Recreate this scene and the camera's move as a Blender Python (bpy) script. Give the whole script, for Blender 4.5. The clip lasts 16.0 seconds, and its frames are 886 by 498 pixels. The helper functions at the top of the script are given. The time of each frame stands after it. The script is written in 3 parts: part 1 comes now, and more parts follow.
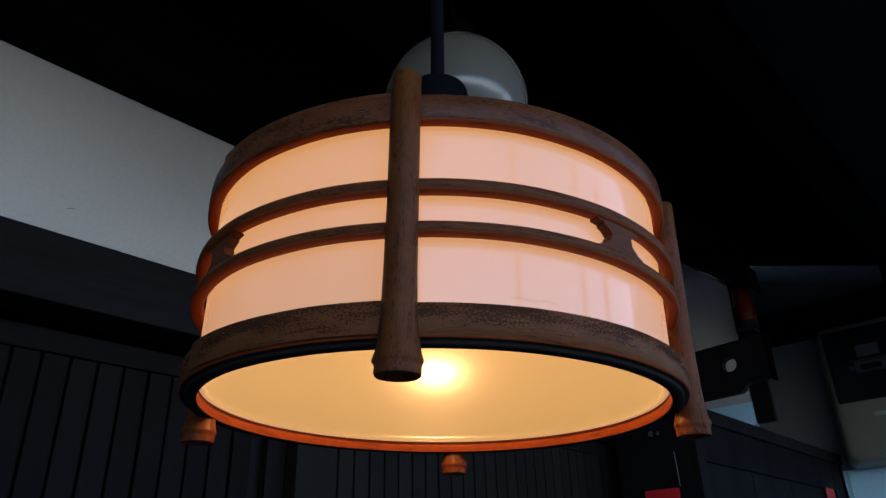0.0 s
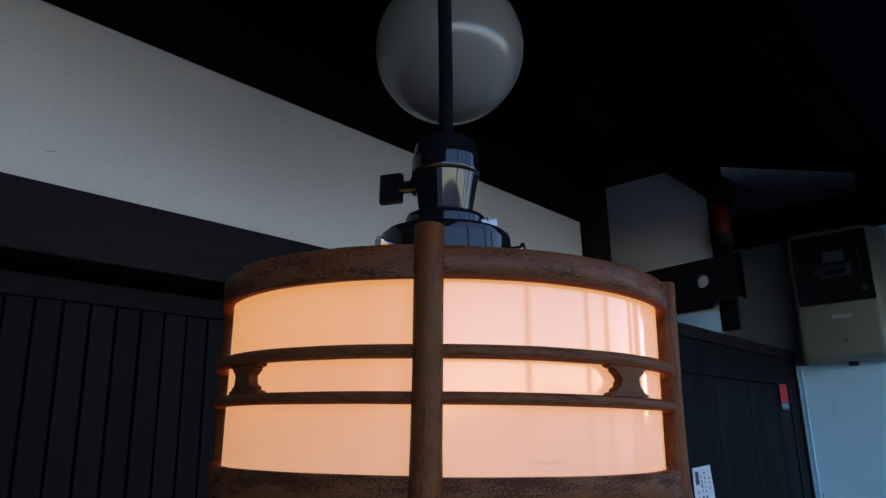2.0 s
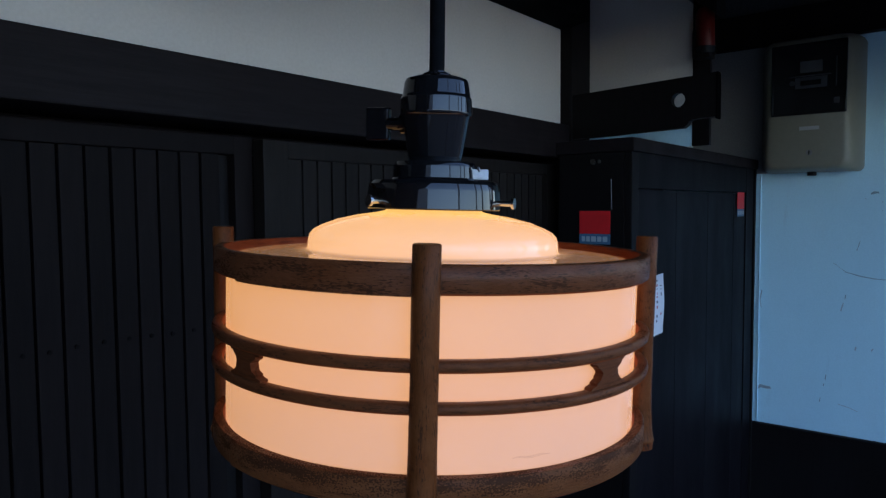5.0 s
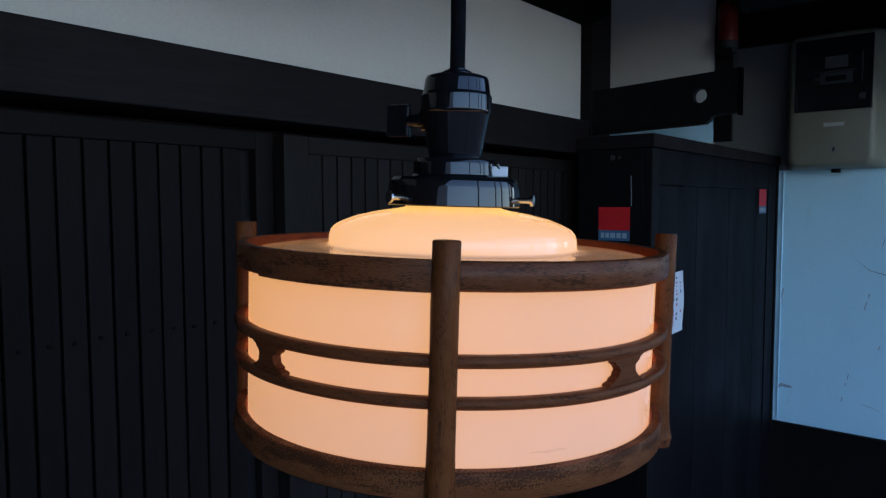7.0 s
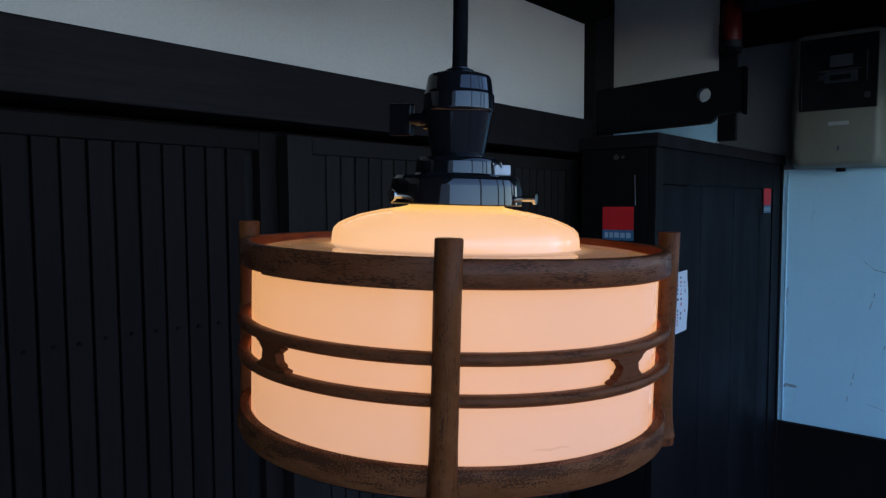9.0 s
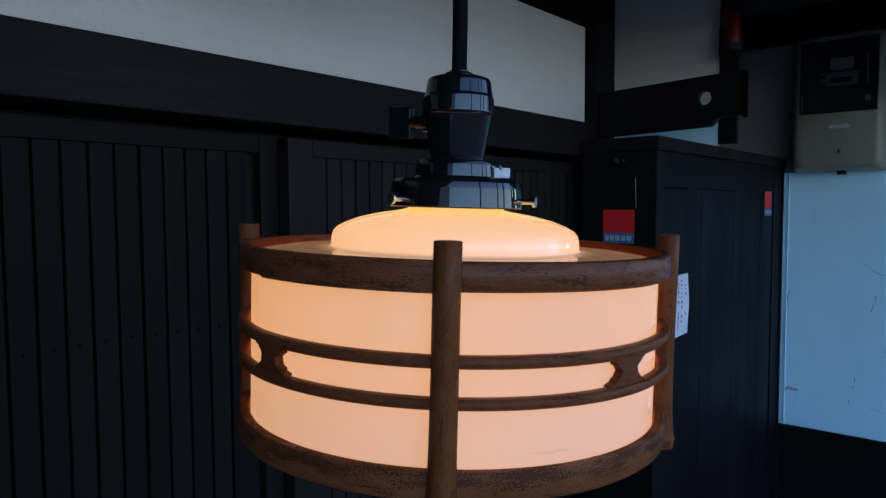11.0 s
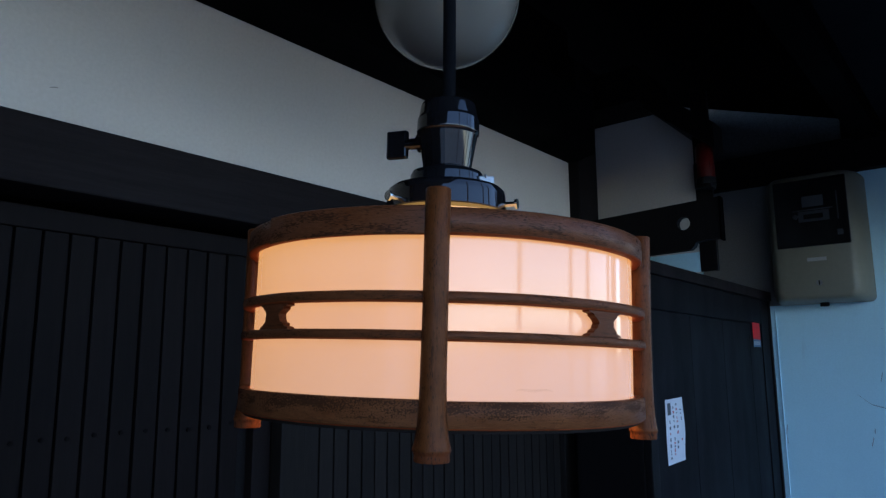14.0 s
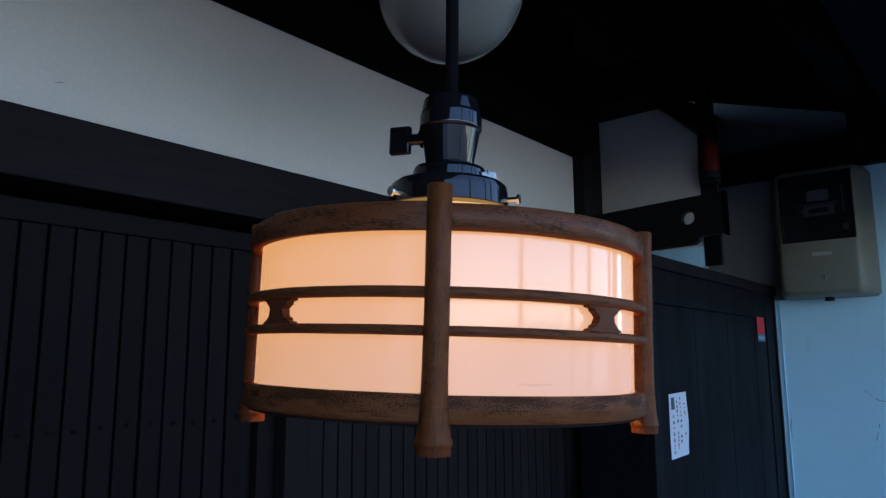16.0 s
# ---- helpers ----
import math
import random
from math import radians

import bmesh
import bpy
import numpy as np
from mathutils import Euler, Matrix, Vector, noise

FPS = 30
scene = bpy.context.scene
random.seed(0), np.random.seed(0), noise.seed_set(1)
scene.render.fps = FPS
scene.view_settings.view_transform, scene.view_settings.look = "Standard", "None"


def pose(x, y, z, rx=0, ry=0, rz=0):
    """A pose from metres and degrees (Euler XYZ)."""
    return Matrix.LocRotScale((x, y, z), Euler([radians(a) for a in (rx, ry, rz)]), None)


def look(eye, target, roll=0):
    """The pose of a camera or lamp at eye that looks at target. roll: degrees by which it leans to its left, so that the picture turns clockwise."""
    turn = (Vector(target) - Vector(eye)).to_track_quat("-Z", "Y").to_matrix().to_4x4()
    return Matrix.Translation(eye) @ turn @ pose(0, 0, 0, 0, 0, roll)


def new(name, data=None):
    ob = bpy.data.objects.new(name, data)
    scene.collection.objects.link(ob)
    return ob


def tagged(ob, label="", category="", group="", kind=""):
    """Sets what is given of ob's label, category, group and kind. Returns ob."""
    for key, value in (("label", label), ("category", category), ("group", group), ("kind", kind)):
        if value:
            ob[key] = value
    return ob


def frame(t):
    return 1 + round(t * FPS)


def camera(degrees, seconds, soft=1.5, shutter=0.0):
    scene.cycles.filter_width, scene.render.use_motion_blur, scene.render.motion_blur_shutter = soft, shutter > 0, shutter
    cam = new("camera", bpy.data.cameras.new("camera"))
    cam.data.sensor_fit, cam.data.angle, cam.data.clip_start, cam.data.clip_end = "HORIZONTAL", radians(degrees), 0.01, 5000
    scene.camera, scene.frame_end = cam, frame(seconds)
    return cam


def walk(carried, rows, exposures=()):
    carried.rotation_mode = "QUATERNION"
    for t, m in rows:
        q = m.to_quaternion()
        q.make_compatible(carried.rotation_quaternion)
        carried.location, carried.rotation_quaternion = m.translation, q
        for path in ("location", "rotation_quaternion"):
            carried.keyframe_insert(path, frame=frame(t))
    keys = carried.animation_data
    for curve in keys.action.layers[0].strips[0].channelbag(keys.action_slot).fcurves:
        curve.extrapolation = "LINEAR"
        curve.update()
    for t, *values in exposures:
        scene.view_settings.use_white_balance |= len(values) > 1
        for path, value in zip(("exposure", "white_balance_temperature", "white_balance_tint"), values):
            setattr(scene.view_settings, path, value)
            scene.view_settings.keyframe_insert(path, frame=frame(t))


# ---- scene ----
EXPOSURES = [(0, 1.78, 6200, 16), (1.5, 1.78, 6200, 16), (2.4, 2.0, 6150, 15), (4, 1.98, 6120, 15), (9, 1.98, 6000, 13), (12, 1.98, 5850, 13), (14.5, 2.0, 5850, 13), (15.2, 2.08, 5850, 13), (15.6, 2.14, 5850, 13), (16, 2.04, 5850, 13)]
cam = camera(65.1, 16.0, 1.35)
PATH = [
    (0, (0.0335, 0.0140, 1.4594), (1.3682, 1.2242, 2.3277), -1.72),
    (0.5, (0.0236, 0.0075, 1.4699), (1.3769, 1.2108, 2.3188), -1.60),
    (1, (-0.0030, -0.0044, 1.4989), (1.3891, 1.1854, 2.3031), -1.25),
    (1.2, (-0.0086, -0.0035, 1.5069), (1.3940, 1.1876, 2.2906), -1.17),
    (1.5, (-0.0154, -0.0065, 1.5134), (1.3946, 1.2017, 2.2565), -1.14),
    (1.6, (-0.0120, -0.0052, 1.5198), (1.4100, 1.2144, 2.2202), -1.17),
    (1.8, (-0.0099, -0.0028, 1.5427), (1.4409, 1.2407, 2.1333), -1.25),
    (2, (-0.0115, -0.0056, 1.5644), (1.4588, 1.2483, 2.0801), -1.30),
    (2.2, (-0.0117, -0.0057, 1.5778), (1.4965, 1.2493, 1.9653), -1.45),
    (2.5, (-0.0078, -0.0040, 1.5955), (1.5507, 1.2365, 1.7743), -1.51),
    (2.7, (-0.0088, -0.0001, 1.6089), (1.5668, 1.2295, 1.6820), -1.33),
    (3, (-0.0065, 0.0066, 1.6258), (1.5736, 1.2317, 1.5757), -0.92),
    (3.5, (-0.0036, 0.0099, 1.6366), (1.5707, 1.2363, 1.5041), -0.67),
    (4, (-0.0125, 0.0044, 1.6505), (1.5628, 1.2294, 1.5174), -0.53),
    (4.2, (-0.0173, 0.0007, 1.6580), (1.5630, 1.2204, 1.5366), -0.61),
    (6.5, (-0.0298, -0.0070, 1.6634), (1.5103, 1.2629, 1.5384), -0.11),
    (7, (-0.0295, -0.0066, 1.6627), (1.5069, 1.2673, 1.5321), -0.19),
    (7.5, (-0.0290, -0.0068, 1.6625), (1.5043, 1.2700, 1.5254), -0.24),
    (8, (-0.0285, -0.0057, 1.6617), (1.5039, 1.2722, 1.5248), -0.20),
    (8.5, (-0.0293, -0.0066, 1.6617), (1.5011, 1.2739, 1.5264), -0.29),
    (9, (-0.0293, -0.0074, 1.6617), (1.4997, 1.2754, 1.5322), -0.32),
    (11.5, (-0.0288, -0.0085, 1.6615), (1.4976, 1.2786, 1.5468), -0.33),
    (11.8, (-0.0347, -0.0141, 1.6520), (1.4893, 1.2791, 1.5832), -0.46),
    (12, (-0.0391, -0.0193, 1.6368), (1.4865, 1.2739, 1.6177), -0.26),
    (12.2, (-0.0479, -0.0243, 1.6137), (1.4750, 1.2706, 1.6788), -0.38),
    (12.5, (-0.0514, -0.0272, 1.5889), (1.4740, 1.2532, 1.7726), -0.16),
    (13, (-0.0541, -0.0300, 1.5713), (1.4738, 1.2180, 1.9000), -0.30),
    (13.5, (-0.0543, -0.0304, 1.5670), (1.4708, 1.2138, 1.9221), -0.32),
    (14, (-0.0536, -0.0294, 1.5651), (1.4708, 1.2230, 1.8932), -0.36),
    (14.5, (-0.0534, -0.0299, 1.5648), (1.4692, 1.2287, 1.8772), -0.26),
    (15, (-0.0535, -0.0301, 1.5648), (1.4669, 1.2323, 1.8725), -0.26),
    (15.5, (-0.0541, -0.0308, 1.5646), (1.4643, 1.2353, 1.8671), -0.26),
    (16, (-0.0547, -0.0320, 1.5654), (1.4635, 1.2321, 1.8768), -0.27),
]
walk(cam, [(t, look(eye, target, roll)) for t, eye, target, roll in PATH], EXPOSURES)

SKY = 0.164
GLOW, GLOW_STRENGTH = (1.0, 0.466, 0.160), 0.197
GLOW_INSIDE, GLOW_INSIDE_STRENGTH, BULB_STRENGTH = (1.0, 0.54, 0.17), 0.088, 390.0

# ---- world and light ----
world = bpy.data.worlds.new("sky")
scene.world = world
world.use_nodes = True
wn = world.node_tree.nodes
sky = wn.new("ShaderNodeTexSky")
sky.sky_type, sky.sun_disc = "NISHITA", False
sky.dust_density, sky.ozone_density, sky.altitude = 0.2, 3.2, 800.0
sky.sun_elevation, sky.sun_rotation = radians(48), radians(20)
wn["Background"].inputs["Strength"].default_value = SKY
world.node_tree.links.new(sky.outputs["Color"], wn["Background"].inputs["Color"])
sun_data = bpy.data.lights.new("sun", "SUN")
sun_data.energy, sun_data.angle, sun_data.color = 0.5, radians(12), (1.0, 0.95, 0.88)
sun = new("sun", sun_data)
sun.matrix_world = look((3, 8, 10), (0, 0, 0))


# ---- materials ----
def material(name, rough=0.6, metal=0.0, spec=0.5):
    m = bpy.data.materials.new(name)
    m.use_nodes = True
    b = m.node_tree.nodes["Principled BSDF"]
    b.inputs["Roughness"].default_value = rough
    b.inputs["Metallic"].default_value = metal
    b.inputs["Specular IOR Level"].default_value = spec
    return m, m.node_tree.nodes, m.node_tree.links, b


def coords(n, l, kind, scale):
    tc, mp = n.new("ShaderNodeTexCoord"), n.new("ShaderNodeMapping")
    mp.inputs["Scale"].default_value = scale
    l.new(tc.outputs[kind], mp.inputs["Vector"])
    return mp.outputs["Vector"]


def noise_of(n, l, vec, scale, detail=4.0, rough=0.55):
    t = n.new("ShaderNodeTexNoise")
    t.inputs["Scale"].default_value, t.inputs["Detail"].default_value, t.inputs["Roughness"].default_value = scale, detail, rough
    l.new(vec, t.inputs["Vector"])
    return t.outputs["Fac"]


def ramp(n, l, fac, stops):
    r = n.new("ShaderNodeValToRGB")
    while len(r.color_ramp.elements) < len(stops):
        r.color_ramp.elements.new(0.5)
    for e, (p, c) in zip(r.color_ramp.elements, stops):
        e.position, e.color = p, (*c, 1)
    l.new(fac, r.inputs["Fac"])
    return r.outputs["Color"]


def mixed(n, l, fac, a, b, how="MIX"):
    x = n.new("ShaderNodeMix")
    x.data_type, x.blend_type = "RGBA", how
    for sock, v in ((x.inputs["Factor"], fac), (x.inputs["A"], a), (x.inputs["B"], b)):
        if isinstance(v, (int, float)):
            sock.default_value = v
        elif isinstance(v, tuple):
            sock.default_value = (*v, 1)
        else:
            l.new(v, sock)
    return x.outputs["Result"]


def bump(n, l, b, height, strength, distance):
    x = n.new("ShaderNodeBump")
    x.inputs["Strength"].default_value, x.inputs["Distance"].default_value = strength, distance
    l.new(height, x.inputs["Height"])
    l.new(x.outputs["Normal"], b.inputs["Normal"])


def plain(name, color, rough=0.5, metal=0.0, grain=0.15, scale=300.0, bumpy=0.15):
    """A plain paint, plastic or metal with a faint grain."""
    m, n, l, b = material(name, rough, metal)
    vec = coords(n, l, "Object", (1, 1, 1))
    f = noise_of(n, l, vec, scale)
    g = noise_of(n, l, vec, scale * 0.06, 2)
    lo, hi = tuple(c * (1 - grain) for c in color), tuple(min(1, c * (1 + grain)) for c in color)
    c = mixed(n, l, 0.5, ramp(n, l, f, [(0.3, lo), (0.7, hi)]), ramp(n, l, g, [(0.3, lo), (0.7, hi)]))
    l.new(c, b.inputs["Base Color"])
    if bumpy:
        bump(n, l, b, f, bumpy, 0.0005)
    return m


def bamboo(name, base, light, fleck, amount, along, rough=0.5, size=420, stretch=2.6, band=None, coat=0.035):
    """Smoked bamboo: long fibres, dark flecks and rubbed patches. UV in metres: u round or across, v along the height."""
    m, n, l, b = material(name, rough, spec=0.06)
    b.inputs["Coat Weight"].default_value, b.inputs["Coat Roughness"].default_value = coat, 0.22
    su, sv = (1, 7) if along == "u" else (7, 1)
    fibre = noise_of(n, l, coords(n, l, "UV", (su * 60, sv * 60, 1)), 4, 6, 0.65)
    patch = noise_of(n, l, coords(n, l, "UV", (1, 1.6, 1)), 55, 3)
    c = ramp(n, l, fibre, [(0.25, tuple(v * 0.62 for v in base)), (0.55, base), (0.8, light)])
    c = mixed(n, l, ramp(n, l, patch, [(0.35, (0, 0, 0)), (0.7, (0.55, 0.55, 0.55))]), c, light)
    spot_vec = coords(n, l, "UV", (1, stretch, 1) if along == "u" else (stretch, 1, 1))
    spots = noise_of(n, l, spot_vec, size, 3, 0.6)
    where = noise_of(n, l, coords(n, l, "UV", (1, 4, 1) if along == "u" else (4, 1, 1)), 38, 3, 0.6)
    cover = n.new("ShaderNodeMath")
    cover.operation = "MULTIPLY_ADD"
    l.new(where, cover.inputs[0])
    cover.inputs[1].default_value = 0.75
    l.new(spots, cover.inputs[2])
    total = cover.outputs[0]
    if band:
        sep, step, add = n.new("ShaderNodeSeparateXYZ"), n.new("ShaderNodeMapRange"), n.new("ShaderNodeMath")
        l.new(coords(n, l, "Object", (1, 1, 1)), sep.inputs[0])
        l.new(sep.outputs["Z"], step.inputs["Value"])
        step.inputs["From Min"].default_value, step.inputs["From Max"].default_value = band[0], band[1]
        step.inputs["To Min"].default_value, step.inputs["To Max"].default_value = -0.12, band[2]
        l.new(step.outputs["Result"], add.inputs[0])
        l.new(total, add.inputs[1])
        total = add.outputs[0]
    hit = ramp(n, l, total, [(amount, (0, 0, 0)), (amount + 0.05, (0.85, 0.85, 0.85))])
    c = mixed(n, l, hit, c, fleck)
    streak = noise_of(n, l, coords(n, l, "UV", (1, 15, 1) if along == "u" else (15, 1, 1)), 48, 5, 0.62)
    stain = mixed(n, l, 1.0, ramp(n, l, streak, [(0.50, (0, 0, 0)), (0.62, (1, 1, 1))]), ramp(n, l, where, [(0.44, (0.05, 0.05, 0.05)), (0.64, (0.85, 0.85, 0.85))]), "MULTIPLY")
    c = mixed(n, l, stain, c, tuple(v * 0.38 for v in base))
    l.new(c, b.inputs["Base Color"])
    bump(n, l, b, fibre, 0.55, 0.0004)
    r = ramp(n, l, patch, [(0.3, (rough * 0.75,) * 3), (0.7, (min(1, rough * 1.25),) * 3)])
    l.new(mixed(n, l, hit, r, (0.85, 0.85, 0.85)), b.inputs["Roughness"])
    return m


def dark_wood(name, base, axis="z", rough=0.55, worn=0.25, gloss=0.12):
    """Black-stained timber with grain along one axis and greyed patches."""
    m, n, l, b = material(name, rough, spec=gloss)
    s = {"x": (0.06, 1, 1), "y": (1, 0.06, 1), "z": (1, 1, 0.06)}[axis]
    grain = noise_of(n, l, coords(n, l, "Object", s), 140, 6, 0.7)
    patch = noise_of(n, l, coords(n, l, "Object", (1, 1, 0.4)), 5, 4)
    info = n.new("ShaderNodeObjectInfo")
    lo, hi = tuple(v * 0.55 for v in base), tuple(v * 1.6 for v in base)
    c = ramp(n, l, grain, [(0.3, lo), (0.5, base), (0.75, hi)])
    grey = (sum(base) / 3 * 2.2,) * 3
    c = mixed(n, l, ramp(n, l, patch, [(0.5, (0, 0, 0)), (0.75, (worn,) * 3)]), c, grey)
    c = mixed(n, l, 0.35, c, ramp(n, l, info.outputs["Random"], [(0, lo), (1, hi)]))
    l.new(c, b.inputs["Base Color"])
    l.new(ramp(n, l, patch, [(0.3, (rough * 0.8,) * 3), (0.7, (min(1, rough * 1.3),) * 3)]), b.inputs["Roughness"])
    bump(n, l, b, grain, 0.3, 0.0008)
    return m


def plaster(name, base, stain, rough=0.85):
    m, n, l, b = material(name, rough, spec=0.25)
    fine = noise_of(n, l, coords(n, l, "Object", (1, 1, 1)), 160, 4)
    cloud = noise_of(n, l, coords(n, l, "Object", (1, 1, 0.7)), 3.2, 5, 0.6)
    smear = noise_of(n, l, coords(n, l, "Object", (1, 2.2, 0.5)), 9, 6, 0.7)
    c = ramp(n, l, cloud, [(0.3, tuple(v * 0.93 for v in base)), (0.7, base)])
    c = mixed(n, l, ramp(n, l, smear, [(0.62, (0, 0, 0)), (0.78, (0.35, 0.35, 0.35))]), c, stain)
    c = mixed(n, l, 0.06, c, ramp(n, l, fine, [(0.3, (0.3, 0.3, 0.3)), (0.7, (1, 1, 1))]))
    l.new(c, b.inputs["Base Color"])
    bump(n, l, b, fine, 0.25, 0.0006)
    return m


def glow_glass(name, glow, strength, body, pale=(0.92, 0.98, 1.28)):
    """Lit opal glass under a clear gloss; the bulb's glow is emission, painted by height."""
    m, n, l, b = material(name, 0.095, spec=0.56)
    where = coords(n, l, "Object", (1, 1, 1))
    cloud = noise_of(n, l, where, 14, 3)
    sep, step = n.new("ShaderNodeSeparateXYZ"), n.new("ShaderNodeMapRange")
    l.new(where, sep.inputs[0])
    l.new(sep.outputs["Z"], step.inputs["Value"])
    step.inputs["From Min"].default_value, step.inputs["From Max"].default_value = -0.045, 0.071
    # Glow painted in bands: pinker foot, yellow upper edge, dim shoulder, bright dome.
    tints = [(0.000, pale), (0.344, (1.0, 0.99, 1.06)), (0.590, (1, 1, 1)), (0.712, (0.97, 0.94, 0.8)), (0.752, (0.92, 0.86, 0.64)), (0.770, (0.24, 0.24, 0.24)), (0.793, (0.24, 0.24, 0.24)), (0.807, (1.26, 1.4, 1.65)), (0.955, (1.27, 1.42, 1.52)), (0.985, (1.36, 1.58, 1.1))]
    glow_by_height = ramp(n, l, step.outputs["Result"], [(p, tuple(v * s for v, s in zip(glow, tint))) for p, tint in tints])
    c = mixed(n, l, 1.0, glow_by_height, ramp(n, l, cloud, [(0.3, (0.93, 0.93, 0.93)), (0.7, (1, 1, 1))]), "MULTIPLY")
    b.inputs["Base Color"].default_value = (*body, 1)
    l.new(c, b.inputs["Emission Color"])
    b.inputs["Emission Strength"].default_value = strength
    return m


BAMBOO_RING = bamboo("smoked_bamboo_ring", (0.1156, 0.0337, 0.0115), (0.1684, 0.0584, 0.0238), (0.042, 0.015, 0.007), 0.925, "u", 0.34, 360, 5.0, coat=0.11)
BAMBOO_LOW = bamboo("smoked_bamboo_speckled", (0.1322, 0.0406, 0.0133), (0.1861, 0.0690, 0.0244), (0.042, 0.015, 0.007), 0.91, "u", 0.42, 950, 1.3, (-0.051, -0.045, 0.08))
BAMBOO_RAIL = bamboo("smoked_bamboo_rail", (0.1156, 0.0329, 0.0109), (0.1684, 0.0568, 0.0205), (0.042, 0.015, 0.007), 0.975, "u", 0.42, 420, 3.0)
BAMBOO_SPACER = bamboo("carved_bamboo_spacer", (0.1028, 0.0276, 0.0093), (0.1468, 0.0454, 0.0159), (0.06, 0.025, 0.014), 1.1, "u", 0.5, 300, 3.0)
BAMBOO_POST = bamboo("smoked_bamboo_cane", (0.1097, 0.0297, 0.0079), (0.1665, 0.0561, 0.0171), (0.042, 0.015, 0.007), 0.99, "v", 0.38, 330, 3.0)
CHAR_TIP = bamboo("charred_cane_tip", (0.115, 0.030, 0.010), (0.155, 0.044, 0.015), (0.02, 0.012, 0.01), 0.95, "v", 0.5, 330, 3.0)
CHARRED = plain("charred_bamboo_edge", (0.018, 0.014, 0.012), 0.85, 0, 0.3, 300, 0.2)
CHARRED.node_tree.nodes["Principled BSDF"].inputs["Specular IOR Level"].default_value = 0.08
BAMBOO_RAW = bamboo("raw_bamboo_inside", (0.25, 0.048, 0.012), (0.31, 0.07, 0.020), (0.10, 0.03, 0.015), 1.1, "u", 0.6)
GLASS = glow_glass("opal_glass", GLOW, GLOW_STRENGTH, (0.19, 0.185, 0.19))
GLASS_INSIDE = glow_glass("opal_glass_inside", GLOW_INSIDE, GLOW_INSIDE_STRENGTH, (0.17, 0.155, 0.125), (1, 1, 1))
GLASS_INSIDE.node_tree.nodes["Principled BSDF"].inputs["Roughness"].default_value = 0.22
BAKELITE = plain("black_bakelite", (0.006, 0.006, 0.007), 0.05, 0, 0.2, 200, 0)
BAKELITE.node_tree.nodes["Principled BSDF"].inputs["Specular IOR Level"].default_value = 0.40
CHROME = plain("nickel_plate", (0.62, 0.60, 0.56), 0.22, 1.0, 0.1, 400, 0.05)
ZINC = plain("dull_zinc_plate", (0.30, 0.31, 0.33), 0.45, 1.0, 0.15, 400, 0.1)
CORD = plain("black_cotton_braid", (0.004, 0.004, 0.005), 0.85, 0, 0.5, 2500, 0.8)
CORD.node_tree.nodes["Principled BSDF"].inputs["Specular IOR Level"].default_value = 0.06
OPAL = plain("opal_globe_glass", (0.175, 0.165, 0.145), 0.16, 0, 0.04, 20, 0)
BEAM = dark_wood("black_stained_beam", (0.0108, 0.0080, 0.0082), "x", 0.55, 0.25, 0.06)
PILLAR = dark_wood("black_stained_pillar", (0.0052, 0.0040, 0.0040), "z")
BOARD = dark_wood("black_stained_board", (0.0078, 0.0055, 0.0052), "z", 0.5, 0.55, 0.04)
WEATHERED = dark_wood("weathered_board", (0.0130, 0.0102, 0.0088), "z", 0.5, 0.55, 0.06)
RUST = plain("rusted_nail", (0.0042, 0.0034, 0.0032), 0.9, 0, 0.3, 400, 0.2)
RUST.node_tree.nodes["Principled BSDF"].inputs["Specular IOR Level"].default_value = 0.02
SHUTTER = dark_wood("dark_shutter_wood", (0.0066, 0.0052, 0.0064), "z", 0.5, 0.35, 0.06)
# Roof boards: inner bay coloured near black, outer paler, for how daylight falls.
ROOF = dark_wood("shade_dark_roof_board", (0.0020, 0.0020, 0.0023), "y", 0.9, 0.3, 0.0)
ROOF_OUTER = dark_wood("daylit_roof_board", (0.017, 0.018, 0.021), "y", 0.9, 0.3, 0.0)
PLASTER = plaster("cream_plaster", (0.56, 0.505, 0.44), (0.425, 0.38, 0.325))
# Plaster darkened to stand in for deep shade under the eaves.
SHADED = plaster("shaded_plaster", (0.045, 0.045, 0.046), (0.028, 0.028, 0.029))
WHITE_WALL = plaster("pale_blue_mortar", (0.55, 0.82, 0.895), (0.38, 0.51, 0.56))
METER_BOARD = plaster("grey_board_paint", (0.175, 0.165, 0.150), (0.13, 0.12, 0.11), 0.7)
EARTH = plaster("grey_paving", (0.20, 0.19, 0.17), (0.15, 0.142, 0.125))
UNSEEN_WALL = plaster("grey_unseen_wall", (0.52, 0.52, 0.52), (0.42, 0.42, 0.42))
ASPHALT = plaster("dark_asphalt", (0.030, 0.023, 0.018), (0.023, 0.017, 0.013))
# Much darker than BEAM; for the upper beam, purlin and strut.
BLACK_BEAM = dark_wood("near_black_beam", (0.0022, 0.0021, 0.0022), "x", 0.8, 0.1, 0.03)
STREET_WOOD = dark_wood("pale_brown_street_wood", (0.20, 0.125, 0.10), "z", 0.6, 0.2, 0.2)
METER_CASE = plain("beige_meter_plastic", (0.19, 0.172, 0.118), 0.45, 0, 0.08, 60, 0.1)
METER_DARK = plain("smoked_window", (0.012, 0.012, 0.013), 0.15, 0, 0.2, 60, 0)
METER_GREY = plain("grey_meter_parts", (0.038, 0.041, 0.047), 0.4, 0, 0.2, 60, 0.1)
METER_PLATE = plain("pale_meter_board", (0.060, 0.062, 0.066), 0.5, 0, 0.15, 60, 0.1)
PAPER = plain("white_paper", (0.62, 0.62, 0.64), 0.8, 0, 0.04, 60, 0.1)
